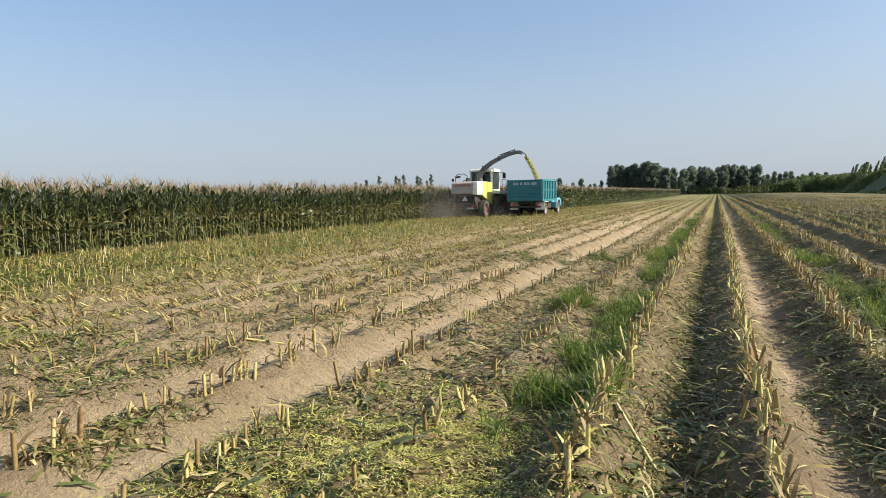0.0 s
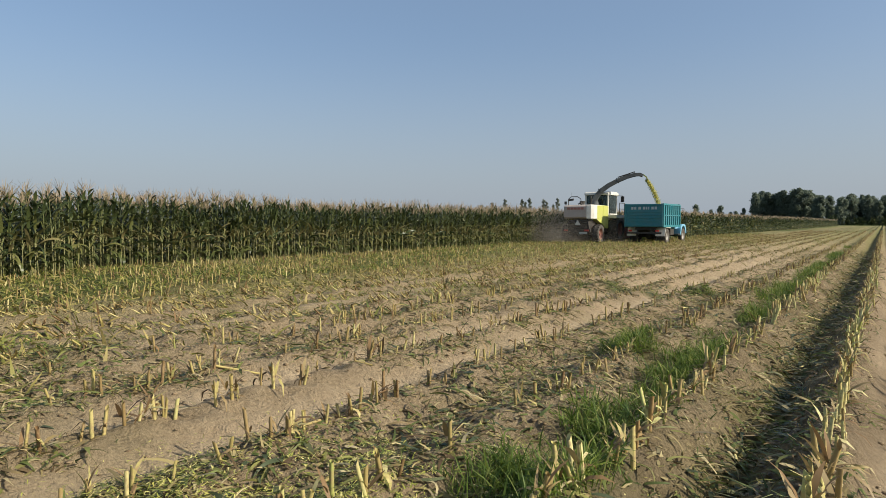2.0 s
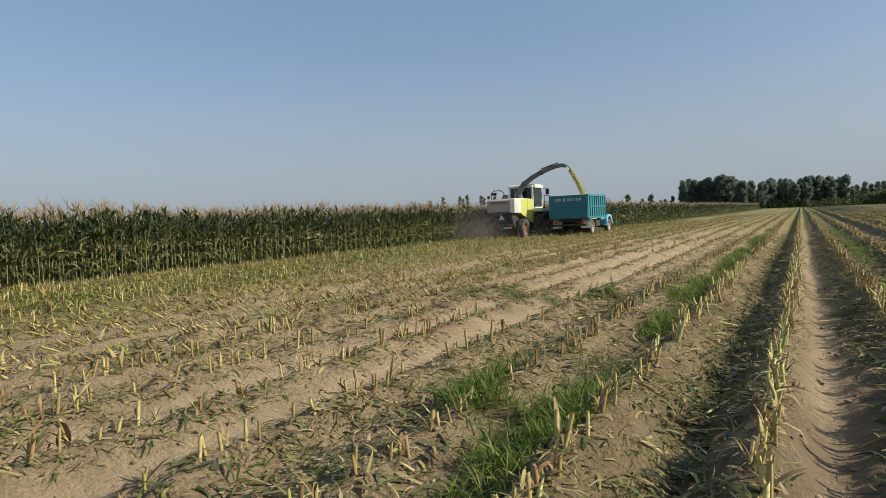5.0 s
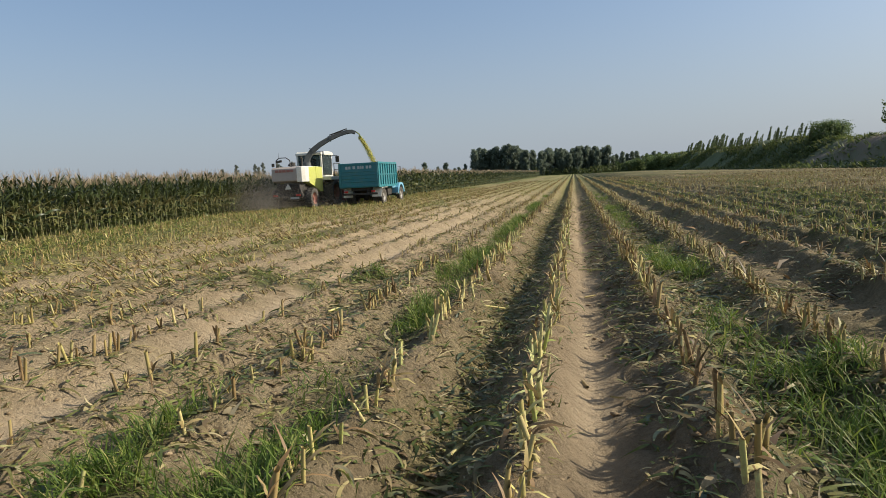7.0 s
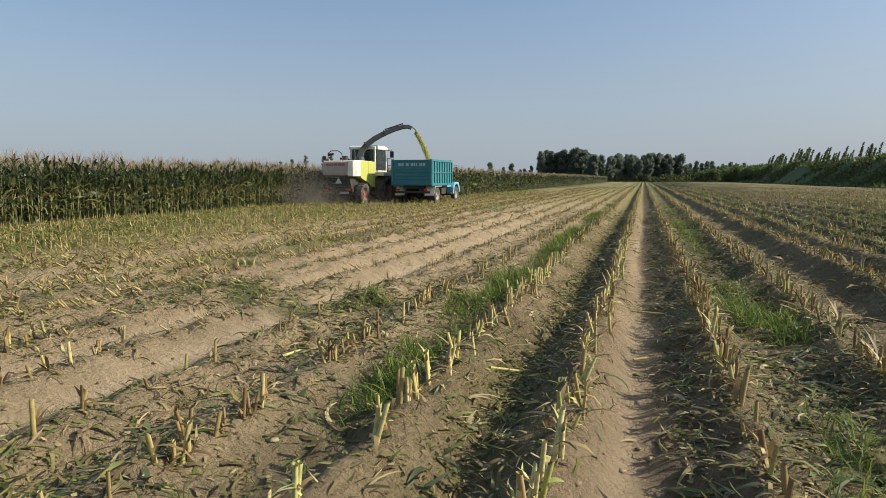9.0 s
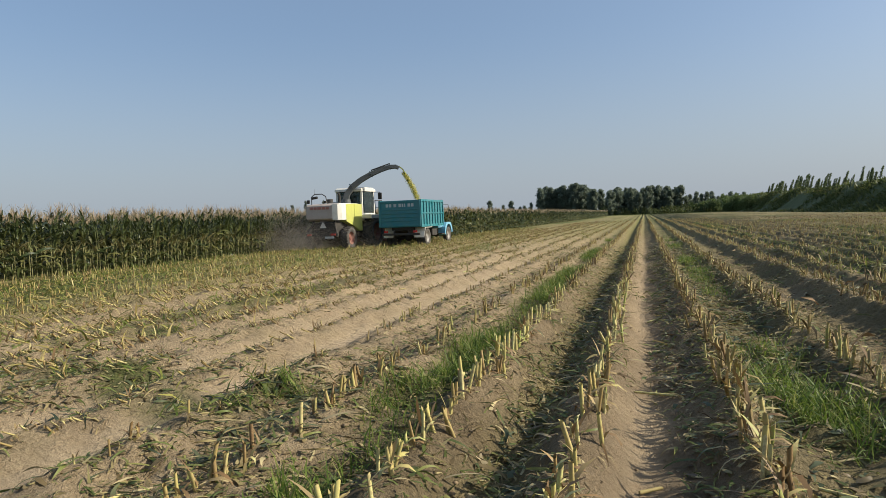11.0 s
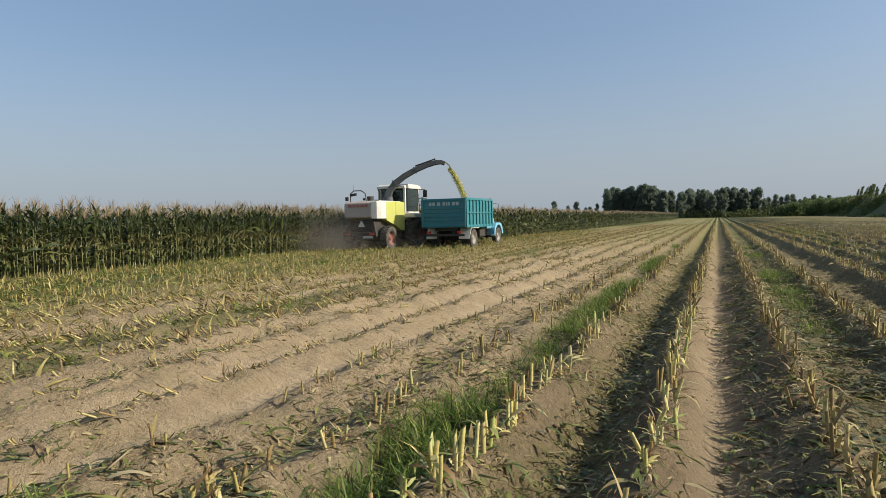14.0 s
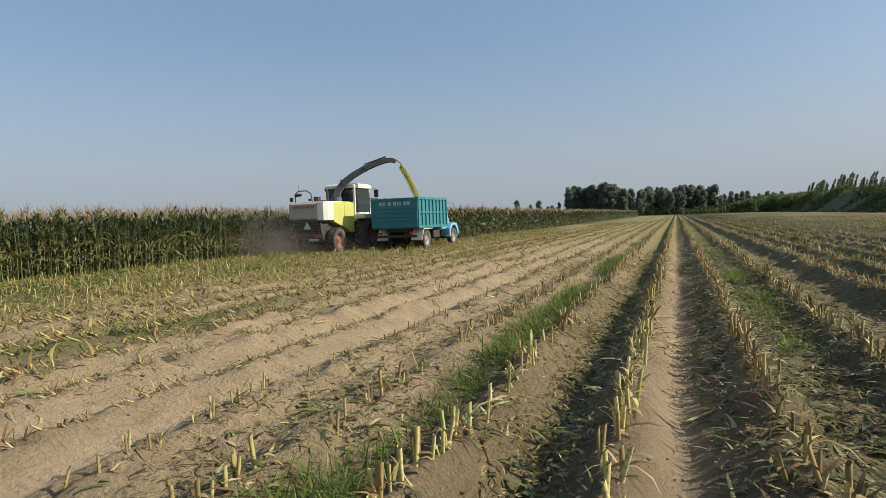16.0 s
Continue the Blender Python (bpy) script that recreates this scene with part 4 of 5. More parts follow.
def lathe(bm, prof, cx, seg=32):
    """A profile of (x, radius) turned about the x axis."""
    rings = []
    for i in range(seg):
        a = 2 * math.pi * i / seg
        rings.append([bm.verts.new((cx + x, r * math.cos(a), r * math.sin(a))) for x, r in prof])
    for i in range(seg):
        p, q = rings[i], rings[(i + 1) % seg]
        for j in range(len(prof) - 1):
            f = bm.faces.new((p[j], p[j + 1], q[j + 1], q[j]))
            f.smooth = True
    bmesh.ops.recalc_face_normals(bm, faces=bm.faces)
    return bm


def part(name, bm, m, parent, label=""):
    me = bpy.data.meshes.new(name)
    bm.to_mesh(me)
    bm.free()
    me.materials.append(m)
    ob = new(name, me)
    ob.parent = parent
    return tagged(ob, label) if label else ob


def wheel(parent, x, y, r, w, rim_mat, lugs=26, deep=0.02, name="wheel"):
    """Tyre with shoulders and lugs; the rim and hub are its own parts. side: the face turned outwards."""
    s = 1 if x > 0 else -1
    ri = r * 0.56
    h = w / 2
    bm = lathe(bmesh.new(), [(-h * 0.8, ri), (-h, ri + 0.3 * (r - ri)), (-h * 0.98, r * 0.9), (-h * 0.75, r - deep), (0, r - deep * 0.5), (h * 0.75, r - deep), (h * 0.98, r * 0.9), (h, ri + 0.3 * (r - ri)), (h * 0.8, ri)], 0)
    for i in range(lugs):
        a = 2 * math.pi * i / lugs
        for side in (-1, 1):
            b2 = bmesh.ops.create_cube(bm, size=1.0)
            mm = Matrix.Rotation(a + (0.5 * side + 0.5) * math.pi / lugs, 4, "X") @ Matrix.Translation((side * h * 0.5, 0, r - deep * 0.6)) @ Matrix.Rotation(side * 0.5, 4, "Z") @ Matrix.Diagonal((h * 0.95, r * 0.09, deep * 1.7, 1))
            for v in b2["verts"]:
                v.co = mm @ v.co
    ty = part(name, bm, RUBBER, parent, "dusty treaded rubber tyre")
    ty.matrix_basis = Matrix.Translation((x, y, r - 0.03))
    bm = lathe(bmesh.new(), [(s * h * 0.85, ri), (s * h * 0.7, ri * 0.94), (s * h * 0.25, ri * 0.82), (s * h * 0.15, ri * 0.5), (s * h * 0.35, ri * 0.42), (s * h * 0.35, 0.001)], 0, 24)
    part("rim", bm, rim_mat, ty)
    bm = rod(bmesh.new(), (s * h * 0.2, 0, 0), (s * h * 0.6, 0, 0), ri * 0.26, ri * 0.2, 12)
    for i in range(8):
        a = i * math.pi / 4
        rod(bm, (s * h * 0.15, ri * 0.36 * math.cos(a), ri * 0.36 * math.sin(a)), (s * h * 0.42, ri * 0.36 * math.cos(a), ri * 0.36 * math.sin(a)), 0.016, None, 6)
    part("hub", bm, rim_mat, ty)
    return ty


def build_truck(name, label, cab_paint, box_paint, at, bars=True):
    t = tagged(new(name), label, "truck")
    t.matrix_basis = at
    # chassis
    for s in (-1, 1):
        part("frame_rail", box(bmesh.new(), s * 0.43 - 0.04, s * 0.43 + 0.04, -1.1, 4.75, 0.66, 0.86, 0.01), DARK, t)
    bm = rod(bmesh.new(), (-1.0, 0, 0.47), (1.0, 0, 0.47), 0.08)
    bmesh.ops.create_icosphere(bm, subdivisions=2, radius=0.24, matrix=Matrix.Translation((0, 0, 0.48)))
    part("rear_axle", bm, DARK, t)
    part("front_axle", rod(bmesh.new(), (-0.9, 4.15, 0.45), (0.9, 4.15, 0.45), 0.06), DARK, t)
    part("fuel_tank", box(bmesh.new(), 0.5, 0.98, 1.3, 2.2, 0.5, 0.92, 0.08), DARK, t)
    part("spare_carrier", box(bmesh.new(), -0.95, -0.5, 1.0, 2.1, 0.5, 0.9, 0.06), DARK, t)
    bm = box(bmesh.new(), -1.1, 1.1, -1.22, -1.12, 0.62, 0.74, 0.015)
    part("rear_beam", bm, DARK, t)
    for s in (-1, 1):
        part("tail_lamp", box(bmesh.new(), s * 0.85 - 0.11, s * 0.85 + 0.11, -1.27, -1.2, 0.76, 0.88, 0.015), LAMP_RED, t)
        m = part("mudguard", prism(bmesh.new(), [(-0.82, 0.48), (-0.8, 0.48), (-0.5, 1.0), (0.6, 1.0), (0.62, 1.03), (-0.54, 1.03)], s * 0.62, s * 1.2), WHITE, t, "dusty pale sheet mudguard")
        m.location.x = 0
    for x in (-1.03, 1.03, -0.74, 0.74):
        wheel(t, x, 0, 0.5, 0.25, RIM)
    for x in (-0.94, 0.94):
        wheel(t, x, 4.15, 0.5, 0.25, RIM)
    # cargo box
    y0, y1, z0, z1, h = -1.25, 2.68, 1.06, 2.54, 1.2
    body = part("cargo_box", box(bmesh.new(), -h + 0.02, h - 0.02, y0 + 0.02, y1 - 0.02, z0, z0 + 0.07, 0.01), box_paint, t, "teal steel tipping box with ribbed sides")
    part("subframe", box(bmesh.new(), -0.6, 0.6, -1.0, 2.5, 0.88, z0 - 0.005, 0.01), DARK, body)
    for s in (-1, 1):
        a, b = sorted((s * (h - 0.05), s * (h - 0.01)))
        part("side_panel", box(bmesh.new(), a, b, y0 + 0.05, y1 - 0.05, z0 + 0.07, z1 - 0.02, 0.004), box_paint, body)
        for i in range(9):
            y = y0 + 0.06 + (y1 - y0 - 0.12) * i / 8
            a, b = sorted((s * (h - 0.012), s * (h + 0.055)))
            part("rib", box(bmesh.new(), a, b, y - 0.05, y + 0.05, z0 + 0.03, z1 - 0.06, 0.012), box_paint, body)
        for z, w in ((z0 + 0.06, 0.07), ((z0 + z1) / 2, 0.035), (z1 - 0.05, 0.06)):
            a, b = sorted((s * (h - 0.011), s * (h + 0.042)))
            part("side_rail", box(bmesh.new(), a, b, y0 + 0.02, y1 - 0.02, z - w, z + w, 0.01), box_paint, body)
    part("front_panel", box(bmesh.new(), -h + 0.02, h - 0.02, y1 - 0.05, y1, z0 + 0.07, z1 + 0.04, 0.01), box_paint, body)
    gate = part("tailgate", box(bmesh.new(), -h + 0.01, h - 0.01, y0, y0 + 0.04, z0 + 0.05, z1 - 0.02, 0.004), box_paint, body)
    bm = bmesh.new()
    for z, w in ((1.16, 0.05), (1.42, 0.022), (1.62, 0.022), (1.82, 0.022), (2.02, 0.022), (2.46, 0.05)):
        box(bm, -h + 0.03, h - 0.03, y0 - 0.03, y0 + 0.005, z - w, z + w, 0.01)
    for s in (-1, 1):
        box(bm, s * (h - 0.05) - 0.05, s * (h - 0.05) + 0.05, y0 - 0.035, y0 + 0.005, z0 + 0.04, z1, 0.01)
    part("tailgate_ribs", bm, box_paint, body)
    if bars:
        x = -0.8
        for w in (0.14, 0.14, None, 0.16, None, 0.14, 0.08, 0.08, None, 0.15, 0.15):
            if w is None:
                x += 0.09
                continue
            part("lettering_bar", box(bmesh.new(), x, x + w, y0 - 0.007, y0 - 0.002, 2.17, 2.34), BAR_WHITE, body)
            x += w + 0.045
    # cab
    shell = prism(bmesh.new(), [(2.8, 0.92), (3.75, 0.92), (3.86, 1.62), (3.62, 2.26), (3.5, 2.34), (2.92, 2.34), (2.82, 2.2)], -0.86, 0.86, 0.035)
    cab = part("cab", shell, cab_paint, t, "rounded steel truck cab")
    part("roof", prism(bmesh.new(), [(2.8, 2.27), (3.66, 2.27), (3.55, 2.38), (2.9, 2.39)], -0.84, 0.84, 0.03), cab_paint, cab)
    for s in (-1, 1):
        a, b = sorted((s * 0.85, s * 0.872))
        part("side_window", prism(bmesh.new(), [(2.98, 1.66), (3.72, 1.66), (3.52, 2.2), (2.98, 2.2)], a, b, 0.004), GLASS, cab)
        a, b = sorted((s * 0.85, s * 0.88))
        part("door", prism(bmesh.new(), [(2.92, 0.98), (3.68, 0.98), (3.78, 1.6), (2.92, 1.6)], a, b, 0.008), cab_paint, cab)
        part("step", box(bmesh.new(), s * 0.9 - 0.16, s * 0.9 + 0.16, 2.85, 3.5, 0.52, 0.58, 0.01), DARK, t)
        if not bars:
            part("mirror", box(bmesh.new(), s * 1.13 - 0.09, s * 1.13 + 0.09, 3.96, 4.0, 1.85, 2.2, 0.02), DARK, t)
        bm = pipe(bmesh.new(), [(s * 0.86, 3.75, 1.7), (s * 1.12, 3.95, 1.72), (s * 1.14, 3.98, 2.3), (s * 0.84, 3.6, 2.34)], 0.012)
        part("mirror_arm", bm, DARK, t)
        # wing over the front wheel, with its arch
        arch = [(4.15 + 0.6 * math.cos(a), 0.5 + 0.62 * math.sin(a)) for a in np.linspace(math.pi * 1.02, 0.12, 12)]
        top = [(4.92, 0.62), (4.88, 0.86), (4.62, 1.2), (4.3, 1.24), (3.75, 1.24), (3.45, 0.95), (3.38, 0.55)]
        a, b = sorted((s * 0.62, s * 1.08))
        part("front_wing", prism(bmesh.new(), arch + top, a, b, 0.012), cab_paint, t)
        lamp = bmesh.new()
        rod(lamp, (s * 0.78, 4.8, 0.98), (s * 0.78, 4.95, 0.98), 0.09, 0.1, 16)
        part("headlight", lamp, LAMP_CLEAR, t)
    part("windscreen", prism(bmesh.new(), [(3.87, 1.66), (3.885, 1.66), (3.68, 2.2), (3.665, 2.2)], -0.74, 0.74), GLASS, cab)
    part("rear_window", box(bmesh.new(), -0.5, 0.5, 2.795, 2.815, 1.75, 2.12, 0.004), GLASS, cab)
    hood = prism(bmesh.new(), [(3.8, 0.9), (4.78, 0.9), (4.8, 1.3), (4.7, 1.48), (4.4, 1.58), (3.82, 1.66)], -0.6, 0.6, 0.05)
    hd = part("bonnet", hood, cab_paint, t)
    part("bonnet_seam", box(bmesh.new(), -0.606, 0.606, 3.9, 4.72, 1.36, 1.375), DARK, hd)
    bm = bmesh.new()
    for i in range(9):
        box(bm, -0.5, 0.5, 4.78, 4.83, 0.95 + i * 0.04, 0.97 + i * 0.04)
    part("grille", bm, DARK, t)
    part("bumper", box(bmesh.new(), -1.1, 1.1, 4.95, 5.05, 0.56, 0.78, 0.03), DARK, t)
    return t


def build_harvester(at):
    h = tagged(new("forage_harvester"), "white and lime forage harvester caked in dust, spout raised", "harvester")
    h.matrix_basis = at
    # chassis and engine bay
    part("chassis", prism(bmesh.new(), [(-3.55, 0.75), (-3.3, 0.6), (1.2, 0.6), (1.2, 1.5), (-1.0, 1.5), (-3.55, 1.5)], -0.72, 0.72, 0.03), DARK, h)
    part("rear_axle", box(bmesh.new(), -1.0, 1.0, -2.95, -2.7, 0.45, 0.68, 0.03), DARK, h)
    rear = part("rear_beam", box(bmesh.new(), -0.95, 0.95, -3.86, -3.68, 0.72, 0.92, 0.02), DARK, h)
    for s in (-1, 1):
        part("tail_lamp", box(bmesh.new(), s * 0.7 - 0.14, s * 0.7 + 0.14, -3.9, -3.862, 0.78, 0.88, 0.01), LAMP_RED, rear)
        part("brace", rod(bmesh.new(), (s * 0.85, -3.75, 0.9), (s * 0.6, -3.5, 1.55), 0.04), DARK, rear)
    part("hitch", box(bmesh.new(), -0.12, 0.12, -4.0, -3.7, 0.55, 0.72, 0.02), DARK, rear)
    part("number_plate", box(bmesh.new(), 0.22, 0.74, -3.9, -3.862, 0.62, 0.73, 0.004), BAR_WHITE, rear, "pale blank plate")
    part("warning_triangle", prism(bmesh.new(), [(-0.2, 1.18), (0.2, 1.18), (0.0, 1.52)], -3.66, -3.64, 0, "y"), WHITE, h, "dusty slow vehicle triangle")
    bm = bmesh.new()
    for i in range(5):
        rod(bm, (-0.6, -3.58, 0.98 + 0.11 * i), (0.6, -3.58, 0.98 + 0.11 * i), 0.035, None, 8)
    part("radiator_pipes", bm, DARK, h)
    # hood: dusty rear panel, white corner, lime side
    part("rear_hood", prism(bmesh.new(), [(-3.72, 1.66), (-3.68, 2.36), (-3.55, 2.44), (-2.9, 2.48), (-2.9, 1.55), (-3.4, 1.55)], -0.95, 0.6, 0.04), TAN, h, "dust-caked cooling hood panel")
    for i, (a, b) in enumerate(((-0.72, -0.5), (-0.46, -0.3), (-0.26, -0.05), (0.0, 0.2), (0.24, 0.42))):
        part("lettering_bar", box(bmesh.new(), a, b, -3.712, -3.695, 2.16, 2.3), BAR_RED, h)
    part("corner_panel", prism(bmesh.new(), [(0.603, -3.7), (0.88, -3.62), (1.02, -3.4), (1.02, -2.9), (0.603, -2.9)], 0, 0.86, 0.02, "x"), WHITE, h, "white corner hood panel").matrix_basis = Matrix(((0, 1, 0, 0), (0, 0, 1, 0), (1, 0, 0, 1.58), (0, 0, 0, 1)))
    part("side_panel", prism(bmesh.new(), [(-2.897, 1.5), (-2.897, 2.42), (-1.9, 2.46), (-1.9, 1.22), (-2.3, 1.32)], 0.6, 1.02, 0.02), LIME, h)
    part("side_panel", prism(bmesh.new(), [(-1.895, 1.2), (-1.895, 2.46), (-0.95, 2.44), (-0.95, 0.95), (-1.35, 0.95)], 0.6, 1.03, 0.02), LIME, h)
    part("side_panel", prism(bmesh.new(), [(-2.897, 1.4), (-2.897, 2.42), (-0.95, 2.46), (-0.95, 0.98), (-1.35, 0.98)], -1.0, -0.6, 0.02), LIME, h)
    part("engine_cover", box(bmesh.new(), -0.598, 0.598, -2.89, -0.55, 1.45, 2.5, 0.03), WHITE, h)
    part("air_intake", rod(bmesh.new(), (-0.3, -2.2, 2.48), (-0.3, -2.2, 2.75), 0.16, 0.18, 16), DARK, h)
    part("exhaust", pipe(bmesh.new(), [(0.4, -2.4, 2.48), (0.4, -2.4, 2.95), (0.4, -2.55, 3.05)], 0.06), DARK, h)
    # rail, lamps and mirror at the rear
    part("hand_rail", pipe(bmesh.new(), [(-0.75, -3.4, 2.42), (-0.75, -3.4, 2.86), (-0.55, -3.4, 3.0), (-0.15, -3.35, 3.0), (0.05, -3.3, 2.86), (0.12, -3.3, 2.46)], 0.025), DARK, h)
    part("beacon", rod(bmesh.new(), (-0.72, -3.45, 2.78), (-0.38, -3.45, 2.82), 0.07, 0.07, 10), DARK, h)
    part("work_lamp", box(bmesh.new(), -0.98, -0.84, -3.55, -3.42, 2.5, 2.7, 0.03), DARK, h)
    part("work_lamp", box(bmesh.new(), 0.02, 0.16, -3.5, -3.4, 2.5, 2.62, 0.03), DARK, h)
    part("antenna", rod(bmesh.new(), (-0.6, -3.35, 3.0), (-0.58, -3.35, 3.3), 0.008, 0.004, 6), DARK, h)
    # wheels
    for s in (-1, 1):
        wheel(h, s * 1.05, -2.8, 0.62, 0.44, RED_RIM, 20, 0.04)
        wheel(h, s * 1.2, 0.1, 0.88, 0.62, RED_RIM, 22, 0.06)
        a, b = sorted((s * 0.88, s * 1.52))
        part("wheel_guard", prism(bmesh.new(), [(-0.75, 1.62), (0.95, 1.62), (0.95, 1.84), (-0.75, 1.84)], a, b, 0.03), WHITE, h, "dusty white platform over the wheel")
        rail = [(s * 1.48, -0.1, 1.83), (s * 1.48, -0.1, 2.65), (s * 1.48, 0.85, 2.65), (s * 1.48, 0.85, 1.83)]
        bm = pipe(bmesh.new(), rail, 0.022)
        rod(bm, (s * 1.48, -0.1, 2.25), (s * 1.48, 0.85, 2.25), 0.018)
        part("platform_rail", bm, DARK, h)
    bm = bmesh.new()
    for sx in (1.0, 1.42):
        rod(bm, (sx, 1.05, 0.45), (sx, 1.0, 1.8), 0.022)
    for i in range(5):
        box(bm, 1.0, 1.42, 0.98, 1.12, 0.5 + 0.27 * i, 0.53 + 0.27 * i)
    part("ladder", bm, DARK, h)
    # cab
    cab = part("cab", box(bmesh.new(), -0.82, 0.82, -0.45, 1.35, 1.5, 1.95, 0.03), WHITE, h, "white operator cab with large windows")
    for x, y in ((-0.78, -0.4), (0.78, -0.4), (-0.76, 1.25), (0.76, 1.25)):
        part("cab_pillar", box(bmesh.new(), x - 0.055, x + 0.055, y - 0.05, y + 0.05, 1.9, 3.25, 0.015), WHITE, cab)
    part("cab_roof", prism(bmesh.new(), [(-0.55, 3.2), (1.45, 3.2), (1.42, 3.36), (1.0, 3.44), (-0.3, 3.44), (-0.55, 3.34)], -0.86, 0.86, 0.04), WHITE, cab)
    for s in (-1, 1):
        a, b = sorted((s * 0.77, s * 0.785))
        part("side_window", box(bmesh.new(), a, b, -0.34, 1.19, 1.97, 3.19), GLASS, cab)
    part("rear_window", box(bmesh.new(), -0.72, 0.72, -0.41, -0.395, 2.3, 3.19), GLASS, cab)
    part("rear_bulkhead", box(bmesh.new(), -0.72, 0.72, -0.43, -0.38, 1.93, 2.295), DARK, cab)
    part("windscreen", box(bmesh.new(), -0.7, 0.7, 1.24, 1.255, 1.97, 3.19), GLASS, cab)
    bm = box(bmesh.new(), -0.28, 0.28, 0.05, 0.55, 2.0, 2.42, 0.06)
    box(bm, -0.27, 0.27, -0.05, 0.1, 2.3, 3.0, 0.06)
    part("driver_seat", bm, DARK, cab)
    part("side_mirror", box(bmesh.new(), 1.05, 1.3, 1.3, 1.36, 2.75, 3.15, 0.03), DARK, cab)
    part("mirror_arm", pipe(bmesh.new(), [(0.8, 1.25, 3.2), (1.18, 1.33, 3.18), (1.18, 1.33, 2.8)], 0.018), DARK, cab)
    # spout
    part("spout_turret", rod(bmesh.new(), (0, -0.85, 2.45), (0, -0.85, 2.75), 0.3, 0.26, 20), SPOUT, h)
    P = [Vector(p) for p in ((0.0, -0.85, 2.7), (0.1, -0.82, 3.05), (0.38, -0.72, 3.45), (0.85, -0.55, 3.82), (1.4, -0.33, 4.14), (1.95, -0.1, 4.38), (2.42, 0.08, 4.52), (2.7, 0.2, 4.53), (2.88, 0.28, 4.45))]
    bm = bmesh.new()
    side = Vector((-0.45, 0.9, 0)).normalized()
    rings = []
    for i, p in enumerate(P):
        d = (P[min(i + 1, len(P) - 1)] - P[max(i - 1, 0)]).normalized()
        n = side.cross(d).normalized()
        w, k = 0.19 - 0.008 * i, 0.19 - 0.011 * i
        rings.append([bm.verts.new(p + side * a * w + n * b * k) for a, b in ((-1, -1), (1, -1), (1, 0.7), (0.6, 1), (-0.6, 1), (-1, 0.7))])
    for a, b in zip(rings, rings[1:]):
        for j in range(6):
            bm.faces.new((a[j], a[(j + 1) % 6], b[(j + 1) % 6], b[j]))
    bm.faces.new(rings[0])
    bm.faces.new(rings[-1])
    bmesh.ops.recalc_face_normals(bm, faces=bm.faces)
    sp = part("spout", bm, SPOUT, h, "curved grey steel discharge spout")
    for i in (2, 4, 6):
        d = (P[i + 1] - P[i - 1]).normalized()
        part("spout_flange", rod(bmesh.new(), P[i] - d * 0.03, P[i] + d * 0.03, 0.27 - 0.02 * i, None, 8), SPOUT, sp)
    part("spout_cylinder", rod(bmesh.new(), P[4] + Vector((0, 0, 0.22)), P[6] + Vector((0, 0, 0.2)), 0.035), DARK, sp)
    flap = bmesh.new()
    for a, b, w in ((P[-1] + Vector((-0.02, 0, 0.08)), P[-1] + Vector((0.2, 0.08, -0.1)), 0.12), (P[-1] + Vector((0.2, 0.08, -0.1)), P[-1] + Vector((0.3, 0.12, -0.32)), 0.12)):
        vs = [flap.verts.new(q + side * s * w + Vector((0, 0, o))) for q, s, o in ((a, -1, 0), (a, 1, 0), (b, 1, 0), (b, -1, 0))]
        up = [flap.verts.new(v.co + Vector((0.03, 0.01, 0.03))) for v in vs]
        for f in (vs, up[::-1], *[[vs[j], vs[(j + 1) % 4], up[(j + 1) % 4], up[j]] for j in range(4)]):
            flap.faces.new(f)
    bmesh.ops.recalc_face_normals(flap, faces=flap.faces)
    part("spout_flap", flap, LIME, sp)
    # maize header at the front
    part("feeder_housing", prism(bmesh.new(), [(1.1, 0.5), (2.0, 0.25), (2.0, 1.0), (1.1, 1.4)], -0.5, 0.5, 0.03), DARK, h)
    hd = part("header", box(bmesh.new(), -2.25, 2.25, 1.95, 2.35, 0.22, 0.95, 0.05), RED_RIM, h, "red maize header with pointed dividers")
    for i in range(7):
        x = -2.2 + 4.4 * i / 6
        bm = bmesh.new()
        bmesh.ops.create_cone(bm, cap_ends=True, segments=8, radius1=0.26, radius2=0.03, depth=1.2, matrix=Matrix.Translation((x, 2.85, 0.36)) @ Matrix.Rotation(-math.pi / 2 + 0.2, 4, "X"))
        part("divider", bm, LIME, hd)
    for i in range(6):
        x = -1.83 + 3.66 * i / 5
        part("cutting_drum", rod(bmesh.new(), (x, 2.5, 0.14), (x, 2.5, 0.9), 0.28, 0.2, 14), DARK, hd)
    return h


HARV_AT, TRUCK_AT = Vector((-15.6, 42.85, 0.0)), Vector((-12.0, 42.45, 0.0))
build_harvester(Matrix.Translation(HARV_AT))
build_truck("dump_truck", "teal dump truck with pale blue cab beside the harvester", PALE_BLUE, TEAL, Matrix.Translation(TRUCK_AT))
build_truck("blue_truck", "bright blue truck with steel tipping box waiting on the stubble", BRIGHT_BLUE, TEAL, pose(-11.4, -10.5, 0), False)


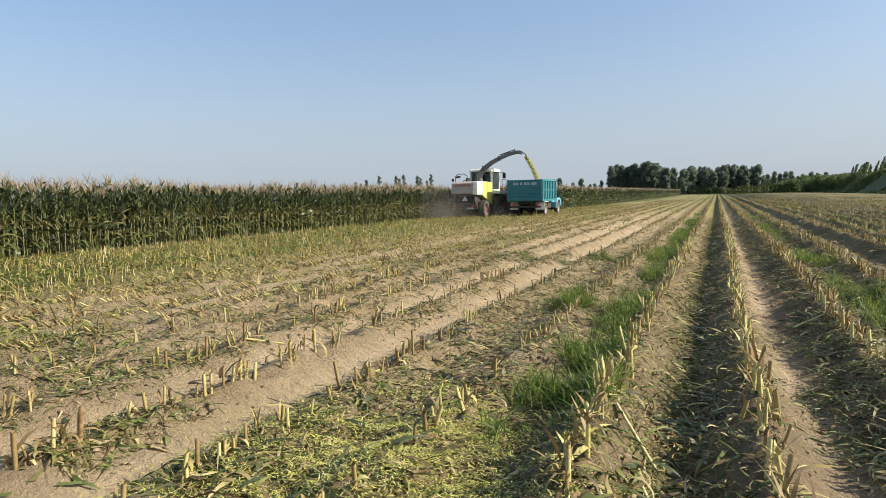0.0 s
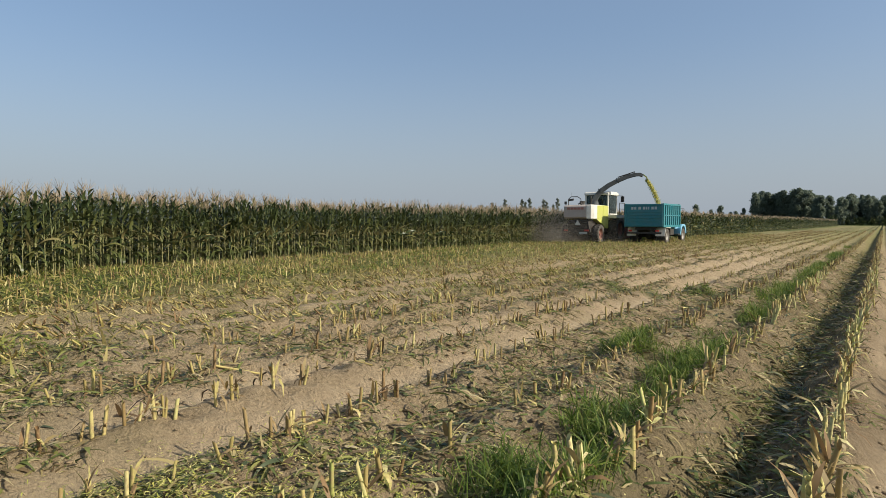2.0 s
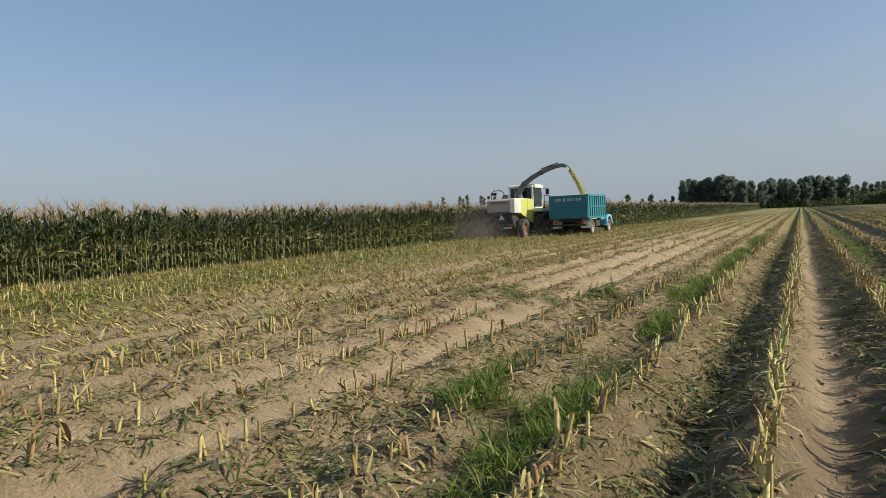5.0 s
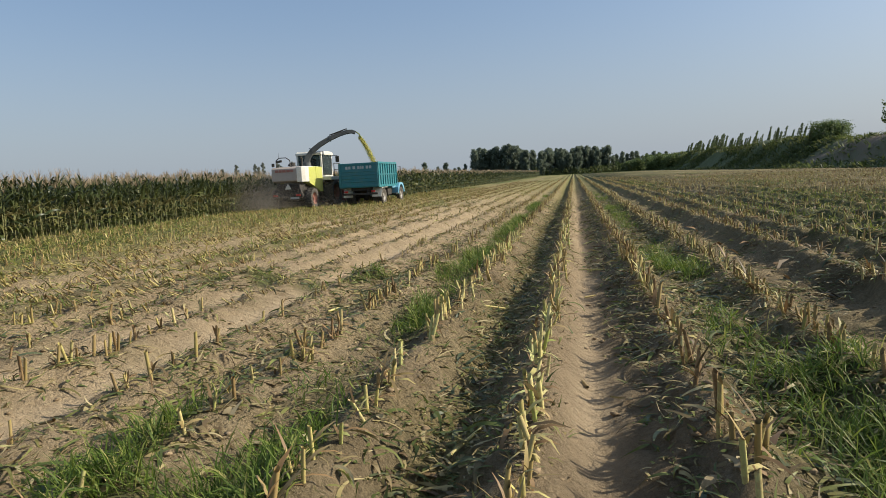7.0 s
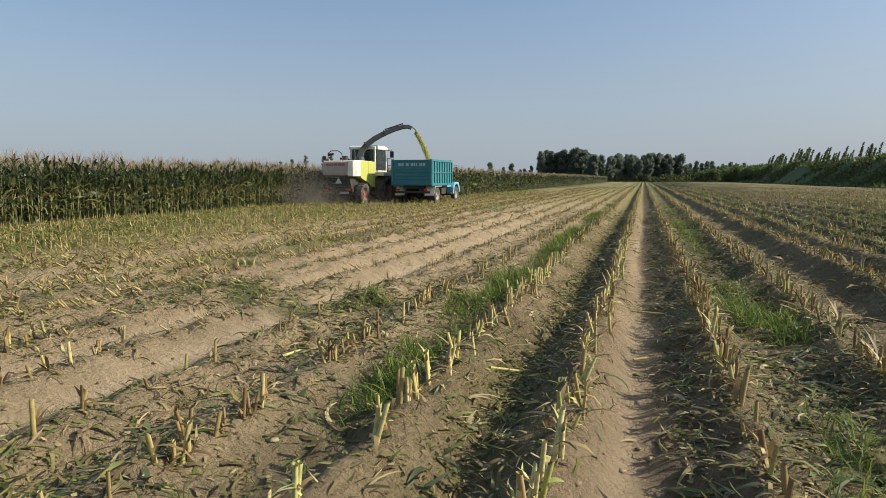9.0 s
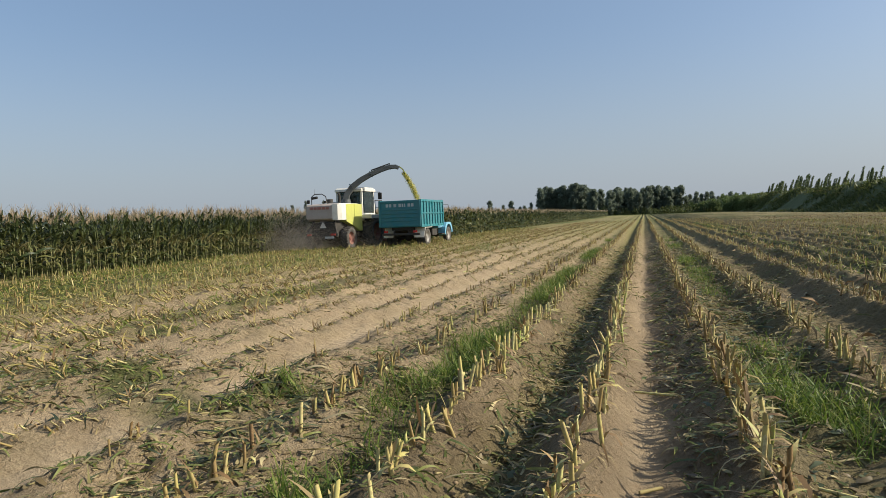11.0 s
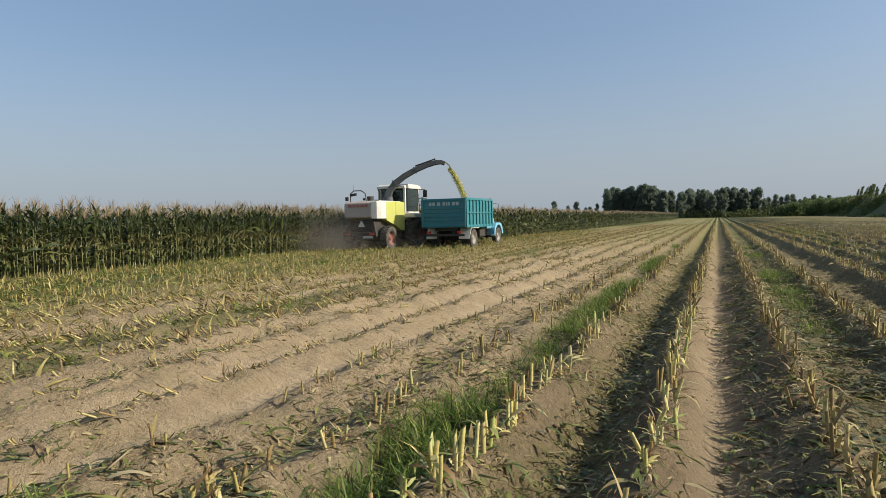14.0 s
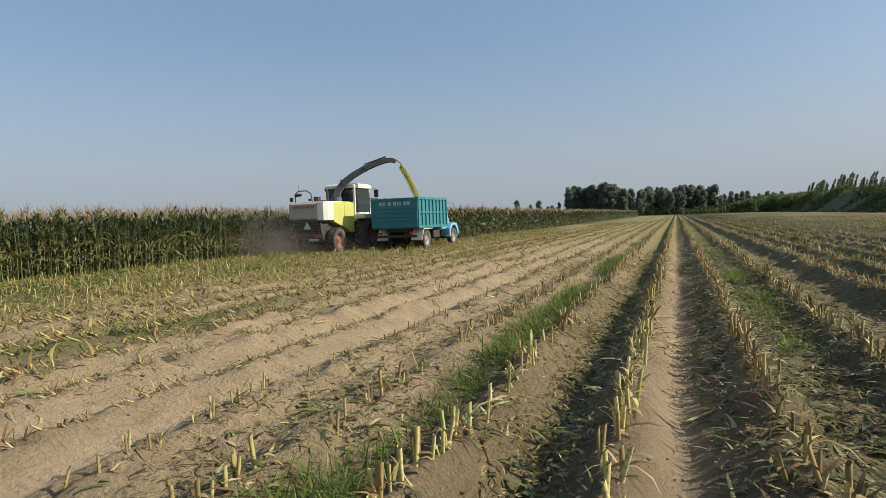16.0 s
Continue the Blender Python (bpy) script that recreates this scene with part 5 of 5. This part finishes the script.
def flakes(name, label, cat, P, size, m, r):
    n = len(P)
    a, b = r.normal(0, 1, (n, 3)), r.normal(0, 1, (n, 3))
    a /= np.linalg.norm(a, axis=1, keepdims=True)
    b /= np.linalg.norm(b, axis=1, keepdims=True)
    s = r.uniform(0.5, 1.0, (n, 1)) * size
    V = np.stack([P - a * s, P + b * s, P + a * s], 1).reshape(-1, 3)
    tagged(new(name, mesh_of(name, V, np.arange(3 * n).reshape(-1, 3), m)), label, cat, kind="stuff")


def build_stream_and_dust():
    r = np.random.default_rng(91)
    tip, n = HARV_AT + Vector((3.12, 0.38, 4.15)), 9000
    u = r.uniform(0, 1, n)
    P = np.stack([tip.x + 0.85 * u, tip.y + 0.2 * u, tip.z - 1.1 * u - 0.75 * u * u], 1)
    P += r.normal(0, 1, (n, 3)) * (0.05 + 0.04 * u)[:, None]
    flakes("chopped_stream", "stream of yellow-green chopped maize falling into the truck", "chopped maize", P, 0.03, CHOP, r)
    n = 14000
    x, y = r.uniform(-1.12, 1.12, n), r.uniform(-1.15, 2.55, n)
    z = 1.3 + 0.85 * np.exp(-((x / 0.9) ** 2 + ((y - 0.8) / 1.3) ** 2)) + r.uniform(-0.06, 0.03, n)
    flakes("maize_load", "heap of chopped green maize in the truck box", "chopped maize", np.stack([x + TRUCK_AT.x, y + TRUCK_AT.y, z], 1), 0.09, CHOP, r)
    n = 150000
    k = r.uniform(0, 1, n) ** 0.7
    P = np.stack([HARV_AT.x - 0.5 - 1.3 * k + r.normal(0, 0.8, n) * (0.5 + k), HARV_AT.y - 2.2 - 3.0 * k + r.normal(0, 0.7, n), np.abs(r.normal(0, 0.6, n)) * (0.6 + 0.9 * k) + 0.1], 1)
    Q = np.stack([HARV_AT.x + r.uniform(-1.2, 2.6, 40000), HARV_AT.y + r.normal(-1.0, 1.4, 40000), np.abs(r.normal(0, 0.35, 40000)) + 0.08], 1)
    W = np.stack([HARV_AT.x - 1.5 + r.normal(0, 1.6, 90000), HARV_AT.y - 3.5 + r.normal(0, 1.6, 90000), np.abs(r.normal(0, 1.0, 90000)) + 0.2], 1)
    flakes("dust_cloud", "brown dust raised behind the harvester", "dust", np.concatenate([P, Q, W]), 0.0085, DUST, r)


build_stream_and_dust()
